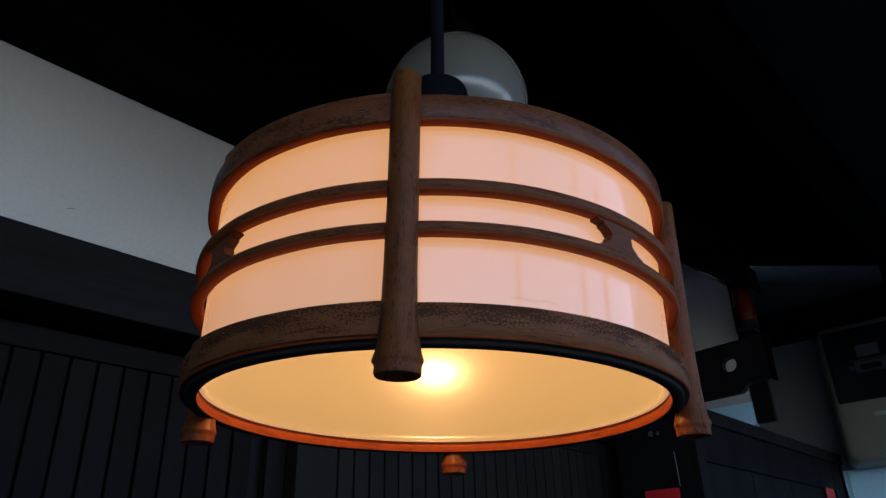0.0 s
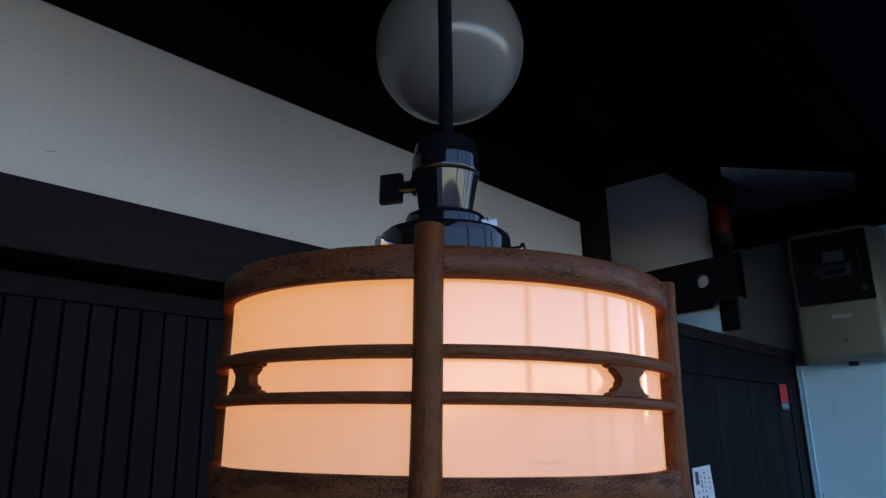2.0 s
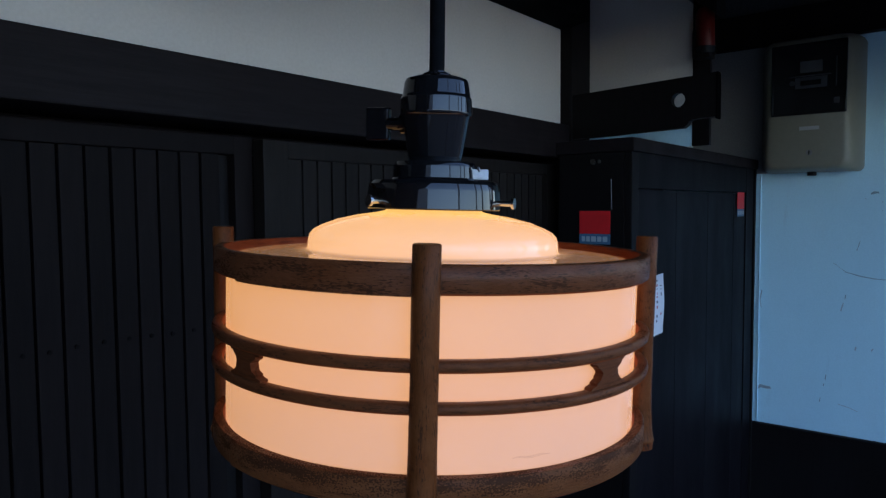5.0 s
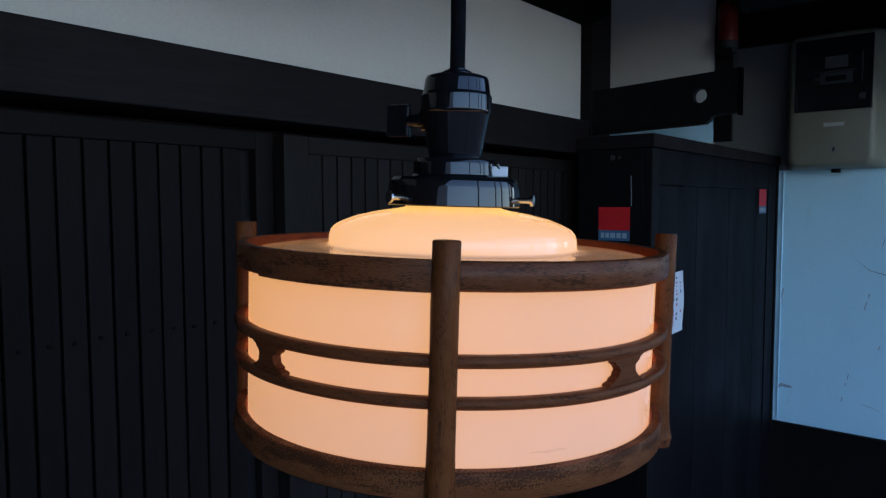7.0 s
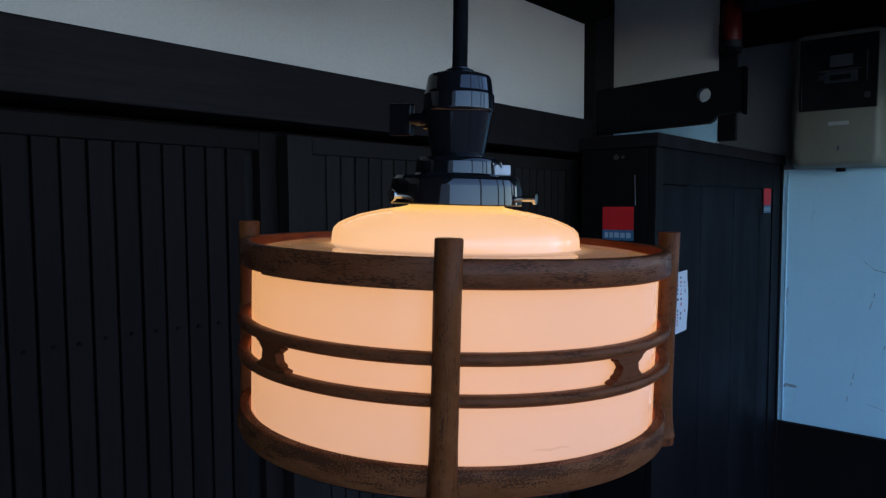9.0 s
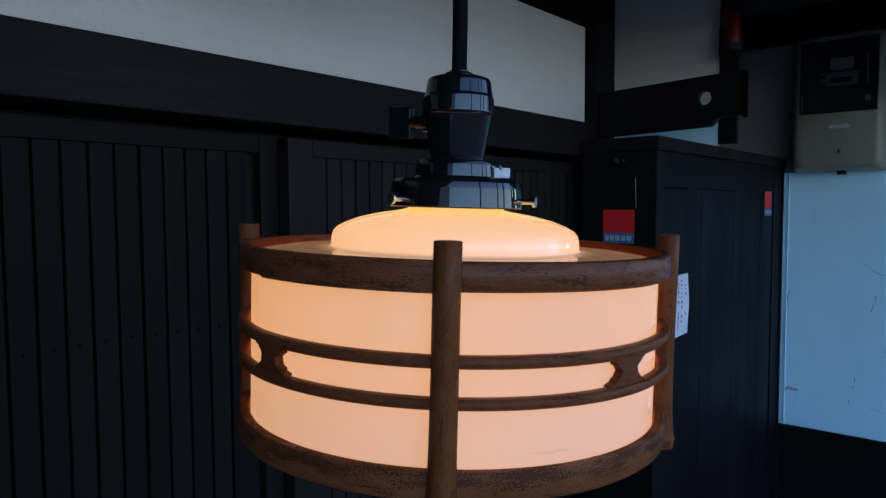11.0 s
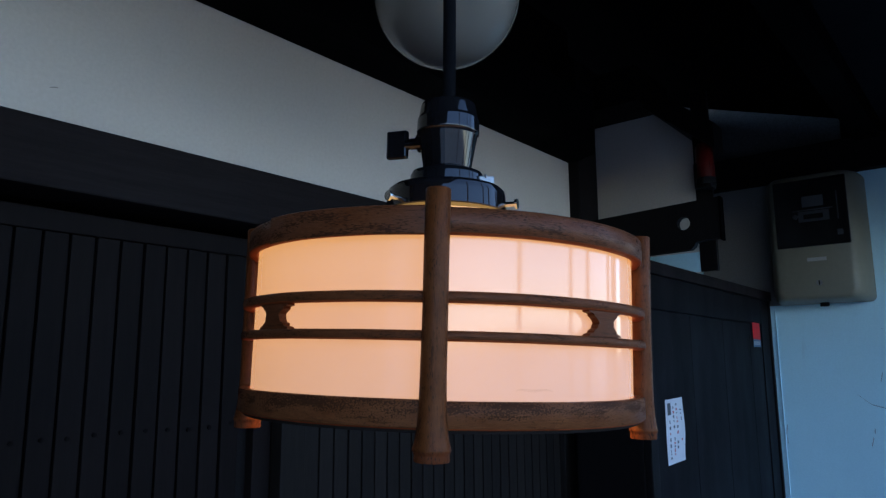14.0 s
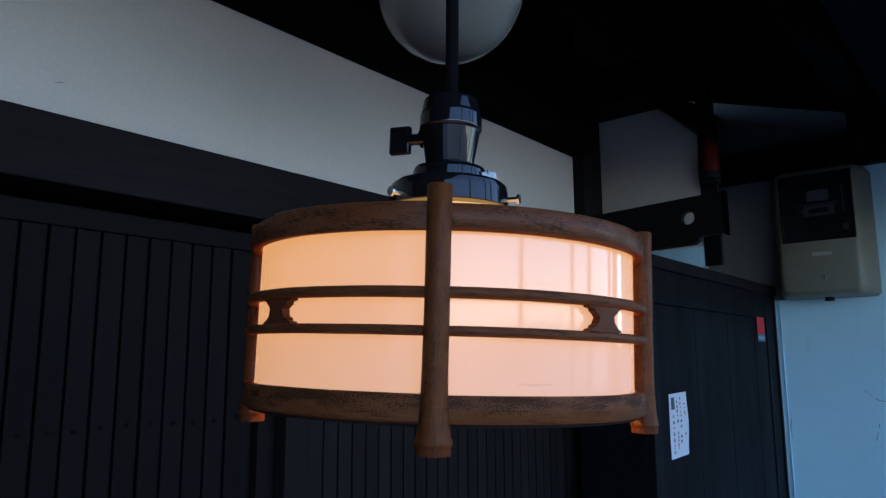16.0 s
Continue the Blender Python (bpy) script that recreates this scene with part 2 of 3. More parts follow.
LABEL = plain("yellowed_label", (0.36, 0.35, 0.32), 0.7, 0, 0.08, 60, 0.1)
RED_INK = plain("faded_red_ink", (0.45, 0.14, 0.14), 0.7, 0, 0.2, 300, 0)
INK = plain("grey_ink", (0.11, 0.11, 0.12), 0.7, 0, 0.2, 300, 0)
RED = plain("red_sticker_vinyl", (0.64, 0.022, 0.025), 0.4, 0, 0.08, 60, 0)
RED.node_tree.nodes["Principled BSDF"].inputs["Specular IOR Level"].default_value = 0.15
BLUE = plain("blue_sticker_vinyl", (0.05, 0.13, 0.22), 0.4, 0, 0.1, 60, 0)
PALE = plain("pale_sticker_print", (0.35, 0.42, 0.46), 0.4, 0, 0.1, 60, 0)
LAMP_RED = plain("red_lamp_plastic", (0.085, 0.006, 0.005), 0.3, 0, 0.1, 60, 0)
SMUDGE = plain("faint_smudge", (0.36, 0.44, 0.47), 0.9, 0, 0.3, 90, 0)
MARK = plain("dirt_mark", (0.16, 0.18, 0.20), 0.9, 0, 0.3, 200, 0)
MARK.node_tree.nodes["Principled BSDF"].inputs["Alpha"].default_value = 0.5
RUB = plain("rubbed_glass", (0.35, 0.16, 0.10), 0.6, 0, 0.3, 500, 0)
RUB.node_tree.nodes["Principled BSDF"].inputs["Alpha"].default_value = 0.09
BULB = bpy.data.materials.new("lit_bulb")
BULB.use_nodes = True
bulb_bsdf = BULB.node_tree.nodes["Principled BSDF"]
bulb_bsdf.inputs["Emission Color"].default_value = (1.0, 0.54, 0.18, 1)
bulb_bsdf.inputs["Emission Strength"].default_value = BULB_STRENGTH


# ---- mesh helpers ----
def part(name, bm, mat, parent=None, label="", smooth=False):
    me = bpy.data.meshes.new(name)
    bm.to_mesh(me)
    bm.free()
    me.materials.append(mat)
    if smooth:
        me.shade_smooth()
    ob = new(name, me)
    if parent:
        ob.parent = parent
    return tagged(ob, label)


def empty(name, m, label, category, kind="", group=""):
    ob = new(name)
    ob.matrix_world = m
    return tagged(ob, label, category, group, kind)


def box_bm(x0, x1, y0, y1, z0, z1, bevel=0.0, bm=None):
    own = bmesh.new()
    bmesh.ops.create_cube(own, size=1)
    for v in own.verts:
        v.co = Vector((x0 + (v.co.x + 0.5) * (x1 - x0), y0 + (v.co.y + 0.5) * (y1 - y0), z0 + (v.co.z + 0.5) * (z1 - z0)))
    if bevel:
        bmesh.ops.bevel(own, geom=own.edges[:], offset=bevel, segments=2, profile=0.6, affect="EDGES")
    if bm is None:
        return own
    tmp = bpy.data.meshes.new("tmp")
    own.to_mesh(tmp)
    own.free()
    bm.from_mesh(tmp)
    bpy.data.meshes.remove(tmp)
    return bm


def lathe(profile, steps=96, closed=False, a0=0.0, a1=2 * math.pi, wobble=0.0):
    """Turn (r, z) round z between two angles, with UV in metres: u round, v along the profile."""
    bm = bmesh.new()
    uv = bm.loops.layers.uv.new("UVMap")
    full = abs(a1 - a0 - 2 * math.pi) < 1e-6
    n = len(profile)
    runs = [0.0]
    for (r, z), (s, w) in zip(profile, profile[1:] + profile[:1]):
        runs.append(runs[-1] + math.hypot(s - r, w - z))
    cols = []
    for i in range(steps if full else steps + 1):
        a = a0 + (a1 - a0) * i / steps
        d = wobble * noise.noise((math.cos(a) * 3, math.sin(a) * 3, 1.7))
        cols.append([bm.verts.new(((r + d) * math.cos(a), (r + d) * math.sin(a), z + d * 0.6)) for r, z in profile])
    rad = max(r for r, z in profile)
    for i in range(steps):
        p, q = cols[i], cols[(i + 1) % len(cols)]
        for j in range(n if closed else n - 1):
            k = (j + 1) % n
            if p[j].co == q[j].co and p[k].co == q[k].co:
                continue
            try:
                f = bm.faces.new((p[j], q[j], q[k], p[k]))
            except ValueError:
                continue
            u0, u1 = (a0 + (a1 - a0) * i / steps) * rad, (a0 + (a1 - a0) * (i + 1) / steps) * rad
            for lp, (uu, vv) in zip(f.loops, ((u0, runs[j]), (u1, runs[j]), (u1, runs[j + 1]), (u0, runs[j + 1]))):
                lp[uv].uv = (uu, vv)
    if closed and not full:
        bm.faces.new(cols[0])
        bm.faces.new(list(reversed(cols[-1])))
    bmesh.ops.remove_doubles(bm, verts=bm.verts[:], dist=1e-6)
    bmesh.ops.recalc_face_normals(bm, faces=bm.faces[:])
    return bm


def rod_bm(a, b, r, steps=16, bm=None):
    """A round rod between two points, with closed ends."""
    a, b = Vector(a), Vector(b)
    own = bmesh.new()
    bmesh.ops.create_cone(own, cap_ends=True, segments=steps, radius1=r, radius2=r, depth=(b - a).length)
    bmesh.ops.transform(own, matrix=Matrix.Translation((a + b) / 2) @ (b - a).to_track_quat("Z", "Y").to_matrix().to_4x4(), verts=own.verts[:])
    if bm is None:
        return own
    tmp = bpy.data.meshes.new("tmp")
    own.to_mesh(tmp)
    own.free()
    bm.from_mesh(tmp)
    bpy.data.meshes.remove(tmp)
    return bm


def supported(profile, edge=0.0004):
    """The same outline with a point close to both ends of each long stretch, so that it shades straight."""
    out = []
    for (r, z), (s, w) in zip(profile, profile[1:]):
        out.append((r, z))
        d = math.hypot(s - r, w - z)
        if d > 0.004:
            out += [(r + (s - r) * k, z + (w - z) * k) for k in (edge / d, 1 - edge / d)]
    return out + [profile[-1]]


def smooth_by_angle(ob, degrees=35):
    ob.data.shade_smooth()
    ob.data.set_sharp_from_angle(angle=radians(degrees))
    return ob


def prism_bm(outline, axis, lo, hi):
    """A flat outline of (a, b) pushed from lo to hi along one axis; (a, b) are the other two, in order."""
    bm = bmesh.new()
    put = {"x": lambda a, b, c: (c, a, b), "y": lambda a, b, c: (a, c, b), "z": lambda a, b, c: (a, b, c)}[axis]
    rows = [[bm.verts.new(put(a, b, c)) for a, b in outline] for c in (lo, hi)]
    bm.faces.new(rows[0])
    bm.faces.new(list(reversed(rows[1])))
    for i in range(len(outline)):
        k = (i + 1) % len(outline)
        bm.faces.new((rows[0][i], rows[0][k], rows[1][k], rows[1][i]))
    bmesh.ops.recalc_face_normals(bm, faces=bm.faces[:])
    return bm


# ---- ground, walls, roof ----
WALL_Y, WING_X, SIDE_X, BOX_Y = 0.975, 2.10, 2.945, 0.725
tagged(part("ground", box_bm(-400, 400, -400, 400, -0.4, -0.12), ASPHALT), "dark asphalt street ground", "ground", kind="structure")
# Unseen strip, paler than the street, to bounce light up onto the doors.
tagged(part("pavement", box_bm(-12, 12, -1.35, 1.3, -0.14, 0.0, 0.01), EARTH), "unseen grey strip in front of the house, for bounced light", "pavement", kind="structure")
tagged(part("wall_facade", box_bm(-6.5, 1.774, WALL_Y, WALL_Y + 0.12, 1.897, 2.20), PLASTER), "cream plaster band above a black beam", "wall", kind="structure")
tagged(part("wall_upper", box_bm(-6.5, 1.893, WALL_Y + 0.05, WALL_Y + 0.2, 2.16, 2.66), PILLAR), "black timber above the plaster band", "wall", kind="structure")
tagged(part("wall_corner", box_bm(1.894, 3.05, 1.111, 1.175, 1.5, 2.66), PILLAR), "dark wall behind the shutter box", "wall", kind="structure")
tagged(part("wall_inner", box_bm(-6.5, 3.05, 1.12, 1.25, 0.0, 2.2), PILLAR), "dark wall behind the sliding doors", "wall", kind="structure")
# Unseen wall, placed to darken the lamp's left side and its reflections.
tagged(part("wall_end", box_bm(-1.15, -1.0, 0.03, 0.94, 0.0, 2.3), BOARD), "unseen black board wall blocking light from the left", "wall", kind="structure")
# Unseen wall, added to cut sky from the left and dim its reflection.
tagged(part("wall_left_dimmer", box_bm(-9.0, -8.0, -4.2, 1.3, -0.12, 4.4), UNSEEN_WALL), "unseen plain grey wall that dims light from the left", "wall", kind="structure")
# Unseen wall across the street, pale to bounce daylight and brighten low reflections.
tagged(part("wall_opposite", box_bm(-30, 30, -14.3, -14.0, -0.12, 1.8), UNSEEN_WALL), "unseen pale grey wall that brightens low reflections", "wall", kind="structure")
tagged(part("wall_side", box_bm(SIDE_X, SIDE_X + 0.15, -0.55, 1.12, 0.786, 2.30), WHITE_WALL), "pale blue mortar side wall with scuffs", "wall", kind="structure")
tagged(part("wall_gable", box_bm(SIDE_X + 0.02, SIDE_X + 0.099, 0.42, 1.12, 2.31, 2.95), SHADED), "plaster above the side beam, darkened for shade under the eaves", "wall", kind="structure")
# Added backing: keeps sky light from leaking in over the side beam.
tagged(part("wall_gable_side", box_bm(SIDE_X + 0.10, SIDE_X + 0.20, -0.60, 1.25, 2.31, 2.95), PILLAR), "black backing that stops light above the side beam", "wall", kind="structure")
tagged(part("wall_base", box_bm(SIDE_X - 0.02, SIDE_X + 0.15, -0.56, 0.9, 0.0, 0.785, 0.004), BOARD), "black board base below the white wall", "wall", kind="structure")
tagged(part("head_beam", box_bm(-6.5, 1.774, 0.945, WALL_Y + 0.145, 1.801, 1.8965, 0.003), BEAM), "black stained beam above the sliding doors", "beam", kind="structure")
tagged(part("upper_beam", prism_bm([(-6.5, 0.865), (1.738, 0.865), (1.774, 0.938), (1.774, WALL_Y + 0.10), (-6.5, WALL_Y + 0.10)], "z", 2.170, 2.34), BLACK_BEAM), "black stained beam above the plaster band", "beam", kind="structure")
tagged(part("door_track", box_bm(-6.5, 1.774, 1.075, 1.12, 1.765, 1.800, 0.001), BEAM), "black upper door track in shadow", "track", kind="structure")
tagged(part("sill", box_bm(-6.5, 1.774, 0.96, 1.12, 0.0, 0.06, 0.003), BEAM), "black timber door sill", "sill", kind="structure")
tagged(part("pillar", box_bm(1.775, 1.893, 0.94, 1.10, 0.0, 2.50, 0.004), PILLAR), "black stained timber pillar", "pillar", kind="structure")
tagged(part("side_beam", box_bm(SIDE_X - 0.05, SIDE_X + 0.019, -0.30, 1.10, 2.283, 2.411, 0.004), BEAM), "black beam across the white side wall", "beam", kind="structure")
tagged(part("gable_strut", box_bm(SIDE_X - 0.01, SIDE_X + 0.098, 0.30, 0.419, 2.412, 2.60, 0.004), BLACK_BEAM), "near-black strut between side beam and roof", "strut", kind="structure")


def roof_z(y):
    return 2.375 + 0.325 * y


for name, a, b, mat, label in (("ceiling", 0.371, 5.0, ROOF, "sloping boards under the eaves, coloured near black for deep shade"), ("ceiling_outer", -0.46, 0.370, ROOF_OUTER, "dark boards of the outer eaves, coloured paler for daylight")):
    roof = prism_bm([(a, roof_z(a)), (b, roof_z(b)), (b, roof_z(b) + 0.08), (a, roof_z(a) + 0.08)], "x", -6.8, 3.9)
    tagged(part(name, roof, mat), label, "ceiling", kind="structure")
# Unseen slab, added to keep daylight off the upper side wall.
shade_slab = prism_bm([(-0.90, roof_z(-0.90)), (-0.461, roof_z(-0.461)), (-0.461, roof_z(-0.461) + 0.06), (-0.90, roof_z(-0.90) + 0.06)], "x", 1.9, 3.9)
tagged(part("ceiling_side", shade_slab, ROOF_OUTER), "unseen slab that shades the upper side wall", "ceiling", kind="structure")
tagged(part("purlin", box_bm(-6.7, SIDE_X + 0.9, 0.285, 0.37, roof_z(0.285) - 0.075, roof_z(0.285) + 0.02, 0.004), BLACK_BEAM), "near-black timber purlin under the eaves", "purlin", kind="structure")

# Unseen posts, spaced to give the upright bars in the lamp's reflections.
for x, w in ((0.02, 0.05), (0.88, 0.03), (1.33, 0.04), (2.45, 0.14), (2.98, 0.75)):
    tagged(part("street_post", box_bm(x, x + w, -1.22, -1.12, 0.0, 2.5, 0.004), STREET_WOOD), "unseen pale brown post, placed for bars in reflections", "post", group="street posts", kind="structure")

# wing wall over the shutter box
wing = [(1.11, 1.84), (0.706, 1.84), (0.706, 2.263), (0.8265, 2.381), (1.11, 2.381)]
tagged(part("wing_wall", prism_bm(wing, "x", WING_X, WING_X + 0.012), PLASTER), "cream plaster wing wall above the shutter box", "wall", kind="structure")
# Pale strip stands in for daylight reaching the wing wall's lower edge.
tagged(part("wing_daylight_strip", box_bm(WING_X - 0.003, WING_X - 0.0003, 0.7065, 1.10, 1.8425, 1.905), WHITE_WALL), "pale blue strip painted as daylight on the wing wall's foot", "trim", kind="structure")
tagged(part("wing_post", box_bm(WING_X - 0.005, WING_X + 0.012, 0.653, 0.7055, 1.843, 2.42, 0.002), PILLAR), "black post at the wing wall's edge", "post", kind="structure")
tagged(part("wing_brace", prism_bm([(0.612, 2.2006), (0.831, 2.382), (0.831, 2.456), (0.612, 2.282)], "x", WING_X - 0.09, WING_X - 0.006), PILLAR), "black sloping brace under the eaves", "brace", kind="structure")
tagged(part("wing_beam", box_bm(WING_X - 0.16, WING_X + 0.1, 0.816, 1.11, 2.382, 2.50), PILLAR), "black beam over the wing wall", "beam", kind="structure")

# ---- sliding doors ----
def sliding_door(name, label, x0, x1, y, z0, z1, stile, pitch, first, wood=BOARD):
    """A frame of stiles and rails with upright boards set back in it."""
    d = empty(name, pose((x0 + x1) / 2, y, z0), label, "sliding door", "structure", "entrance doors")
    ox, oz = (x0 + x1) / 2, z0

    def bx(a, b, c, e, f, g, bev=0.0):
        return box_bm(a - ox, b - ox, c - y, e - y, f - oz, g - oz, bev)

    part("stile", bx(x0, x0 + stile, y, y + 0.03, z0, z1, 0.002), wood, d)
    part("stile", bx(x1 - stile, x1, y, y + 0.03, z0, z1, 0.002), wood, d)
    part("rail", bx(x0 + stile, x1 - stile, y, y + 0.03, z1 - 0.032, z1, 0.002), wood, d)
    part("rail", bx(x0 + stile, x1 - stile, y, y + 0.03, z0, z0 + 0.10, 0.002), wood, d)
    part("backing", bx(x0 + stile, x1 - stile, y + 0.020, y + 0.026, z0 + 0.1, z1 - 0.032), PILLAR, d)
    shared = nails = None
    x = first
    while x + pitch < x1 - stile:
        if shared is None:
            bm = box_bm(0.0021, pitch - 0.0021, 0.006, 0.018, z0 + 0.1 - oz, z1 - 0.032 - oz, 0.0012)
            ob = part("board", bm, wood, d)
            shared = ob.data
        else:
            ob = new("board", shared)
            ob.parent = d
        ob.location = (x - ox, random.uniform(-0.0008, 0.0008), 0)
        nail_at = (x + pitch / 2 - ox + random.uniform(-0.002, 0.002), 0.0055, 1.4665 - oz + random.uniform(-0.003, 0.003))
        if nails is None:
            nail = part("nail", rod_bm((0, -0.0012, 0), (0, 0.002, 0), 0.0034, 12), RUST, d, "dark rusted nail head")
            nails = nail.data
        else:
            nail = tagged(new("nail", nails), "dark rusted nail head")
            nail.parent = d
        nail.location = nail_at
        x += pitch
    return d


sliding_door("door_1", "black stained sliding door of narrow upright boards", -1.05, 0.735, 1.018, 0.06, 1.789, 0.038, 0.0375, -0.978)
sliding_door("door_2", "black stained sliding door with a wide stile", 0.735, 1.774, 0.988, 0.06, 1.785, 0.055, 0.0365, 0.790, WEATHERED)
sliding_door("door_3", "black stained sliding door of narrow upright boards", -2.90, -1.052, 0.988, 0.06, 1.785, 0.038, 0.0375, -2.85)


# ---- shutter box ----
def shutter_box():
    x0, x1, y0, y1, z1 = 1.700, 2.928, BOX_Y, 1.10, 1.842
    o = Vector((x0, y0, 0))
    t = empty("shutter_box", pose(*o), "black stained wooden shutter box against the white wall", "shutter box")

    def bx(a, b, c, e, f, g, bev=0.0):
        return box_bm(a - o.x, b - o.x, c - o.y, e - o.y, f, g, bev)

    part("top_plank", bx(x0 - 0.006, x1, y0 - 0.006, y1, 1.8065, z1, 0.003), BEAM, t)
    part("side_panel", bx(x0, x0 + 0.02, y0 + 0.022, 0.9395, 0.0, 1.8055, 0.002), PILLAR, t)
    part("corner_post", bx(x0, x0 + 0.045, y0, y0 + 0.021, 0.0, 1.8055, 0.003), PILLAR, t)
    part("top_rail", bx(x0 + 0.046, 2.787, y0 + 0.002, y0 + 0.02, 1.7106, 1.8055, 0.002), SHUTTER, t)
    part("right_stile", bx(2.788, 2.8916, y0 + 0.002, y0 + 0.02, 0.0, 1.8055, 0.003), SHUTTER, t)
    part("edge_strip", bx(2.8926, 2.910, y0 - 0.004, y0 + 0.02, 0.0, 1.8055, 0.002), PILLAR, t)
    n, w = 7, (2.787 - (x0 + 0.046)) / 7
    for i in range(n):
        a = x0 + 0.046 + i * w
        bm = box_bm(a - o.x + 0.0004, a + w - o.x - 0.0004, 0.006 + (i % 2) * 0.0005, 0.02, 0.0, 1.7085, 0.0005)
        part("board", bm, SHUTTER, t)
    part("latch", rod_bm((-0.012, 0.106, 1.7825), (0.004, 0.106, 1.7825), 0.008), CHROME, t, "small worn metal latch")
    part("latch", rod_bm((-0.010, 0.088, 1.7825), (0.004, 0.088, 1.7825), 0.005), CHROME, t)
    part("wire", rod_bm((-0.003, 0.057, 1.735), (-0.003, 0.055, 1.655), 0.0008, 8), ZINC, t, "thin grey wire")


shutter_box()

# ---- bracket arm with a hole ----
def bracket_arm():
    t = empty("bracket_arm", pose(1.792, 0.94, 1.937), "black timber bracket arm with a round hole", "bracket")
    out = [(0.0, 0.043), (-0.398, 0.060), (-0.398, -0.050), (-0.341, -0.053), (-0.333, -0.057), (-0.328, -0.066), (-0.318, -0.073), (0.0, -0.081)]
    bm = prism_bm(out, "x", -0.011, 0.011)
    arm = part("board", bm, PILLAR, t)
    cutter = part("cutter", rod_bm((-0.1, -0.3035, 0.0), (0.1, -0.3035, 0.0), 0.0180, 32), PILLAR)
    cutter.matrix_world = t.matrix_world
    mod = arm.modifiers.new("hole", "BOOLEAN")
    mod.object, mod.operation, mod.solver = cutter, "DIFFERENCE", "EXACT"
    bpy.context.view_layer.update()
    done = bpy.data.meshes.new_from_object(arm.evaluated_get(bpy.context.evaluated_depsgraph_get()))
    arm.modifiers.clear()
    arm.data = done
    bpy.data.objects.remove(cutter)
    part("end_cap", box_bm(-0.014, 0.014, -0.4045, -0.3985, -0.056, 0.061, 0.002), ROOF, t)


bracket_arm()


# ---- electricity meter ----
tagged(part("trim", box_bm(SIDE_X - 0.006, SIDE_X - 0.0005, 0.7105, 0.7135, 0.79, 1.784, 0.001), WHITE_WALL), "thin pale bead where box and wall meet", "trim", kind="structure")
tagged(part("meter_board", box_bm(SIDE_X - 0.014, SIDE_X - 0.0005, 0.43, 0.98, 1.788, 2.2815, 0.002), METER_BOARD), "flat grey-brown board behind the meter", "board", kind="structure")


def meter_box():
    o = Vector((SIDE_X - 0.0005, 0.524, 1.786))
    t = empty("electricity_meter", pose(*o), "beige plastic electricity meter box with a smoked window", "electricity meter")
    bm = bmesh.new()
    rings = []
    # outline shrinks from the wall to the face; y along the wall, z up
    for x, gy, z0, z1, rad in ((0.0, 0.166, 0.0, 0.482, 0.02), (-0.035, 0.167, -0.001, 0.484, 0.025), (-0.085, 0.163, 0.0, 0.484, 0.03), (-0.125, 0.152, 0.002, 0.482, 0.035),
                               (-0.152, 0.140, 0.006, 0.478, 0.035), (-0.164, 0.132, 0.012, 0.472, 0.032), (-0.168, 0.122, 0.020, 0.464, 0.028)):
        row, zc, hz = [], (z0 + z1) / 2, (z1 - z0) / 2
        for cy, cz, a0 in ((1, 1, 0), (-1, 1, 90), (-1, -1, 180), (1, -1, 270)):
            for k in range(7):
                a = radians(a0 + 15 * k)
                row.append(bm.verts.new((x, cy * (gy - rad) + rad * math.cos(a), zc + cz * (hz - rad) + rad * math.sin(a))))
        rings.append(row)
    for p, q in zip(rings, rings[1:]):
        for i in range(len(p)):
            k = (i + 1) % len(p)
            bm.faces.new((p[i], p[k], q[k], q[i]))
    bm.faces.new(rings[-1])
    bmesh.ops.recalc_face_normals(bm, faces=bm.faces[:])
    smooth_by_angle(part("case", bm, METER_CASE, t), 40)
    # window: a dark well with the meter's works behind a raised rim
    y0, y1, z0, z1 = -0.128, 0.117, 0.202, 0.457
    part("window", box_bm(-0.1695, -0.160, y0, y1, z0, z1, 0.004), METER_DARK, t, "smoked dark meter window")
    for a, b, c, d in ((y0, y1, z0, z0 + 0.008), (y0, y1, z1 - 0.008, z1), (y0, y0 + 0.008, z0 + 0.0082, z1 - 0.0082), (y1 - 0.008, y1, z0 + 0.0082, z1 - 0.0082)):
        part("window_rim", box_bm(-0.176, -0.1697, a, b, c, d, 0.002), METER_DARK, t)
    part("name_board", box_bm(-0.1715, -0.1697, -0.050, 0.022, 0.352, 0.393, 0.0006), METER_PLATE, t, "pale grey board inside the window")
    part("cover_edge", box_bm(-0.1720, -0.1697, -0.078, 0.058, 0.339, 0.3425), METER_GREY, t)
    dial = part("dial", box_bm(-0.1710, -0.1697, -0.066, 0.038, 0.296, 0.336, 0.0006), METER_GREY, t, "grey dial with a dark disc slot")
    part("disc_slot", box_bm(-0.1722, -0.1711, -0.046, 0.020, 0.306, 0.324, 0.0005), METER_DARK, dial)
    part("knob", rod_bm((-0.1735, 0.048, 0.318), (-0.1697, 0.048, 0.318), 0.009, 20), METER_GREY, t)
    part("glass_edge", box_bm(-0.1720, -0.1697, -0.096, -0.0925, 0.296, 0.400), METER_GREY, t)
    part("seal", box_bm(-0.1725, -0.1697, -0.106, -0.088, 0.236, 0.256, 0.001), METER_GREY, t)
    part("name_plate", box_bm(-0.1715, -0.1675, -0.043, 0.021, 0.147, 0.160, 0.001), LABEL, t, "small white blank plate")
    screw = part("screw", rod_bm((-0.174, -0.013, 0.066), (-0.166, -0.013, 0.066), 0.010, 24), METER_BOARD, t, "dull brown cover screw")
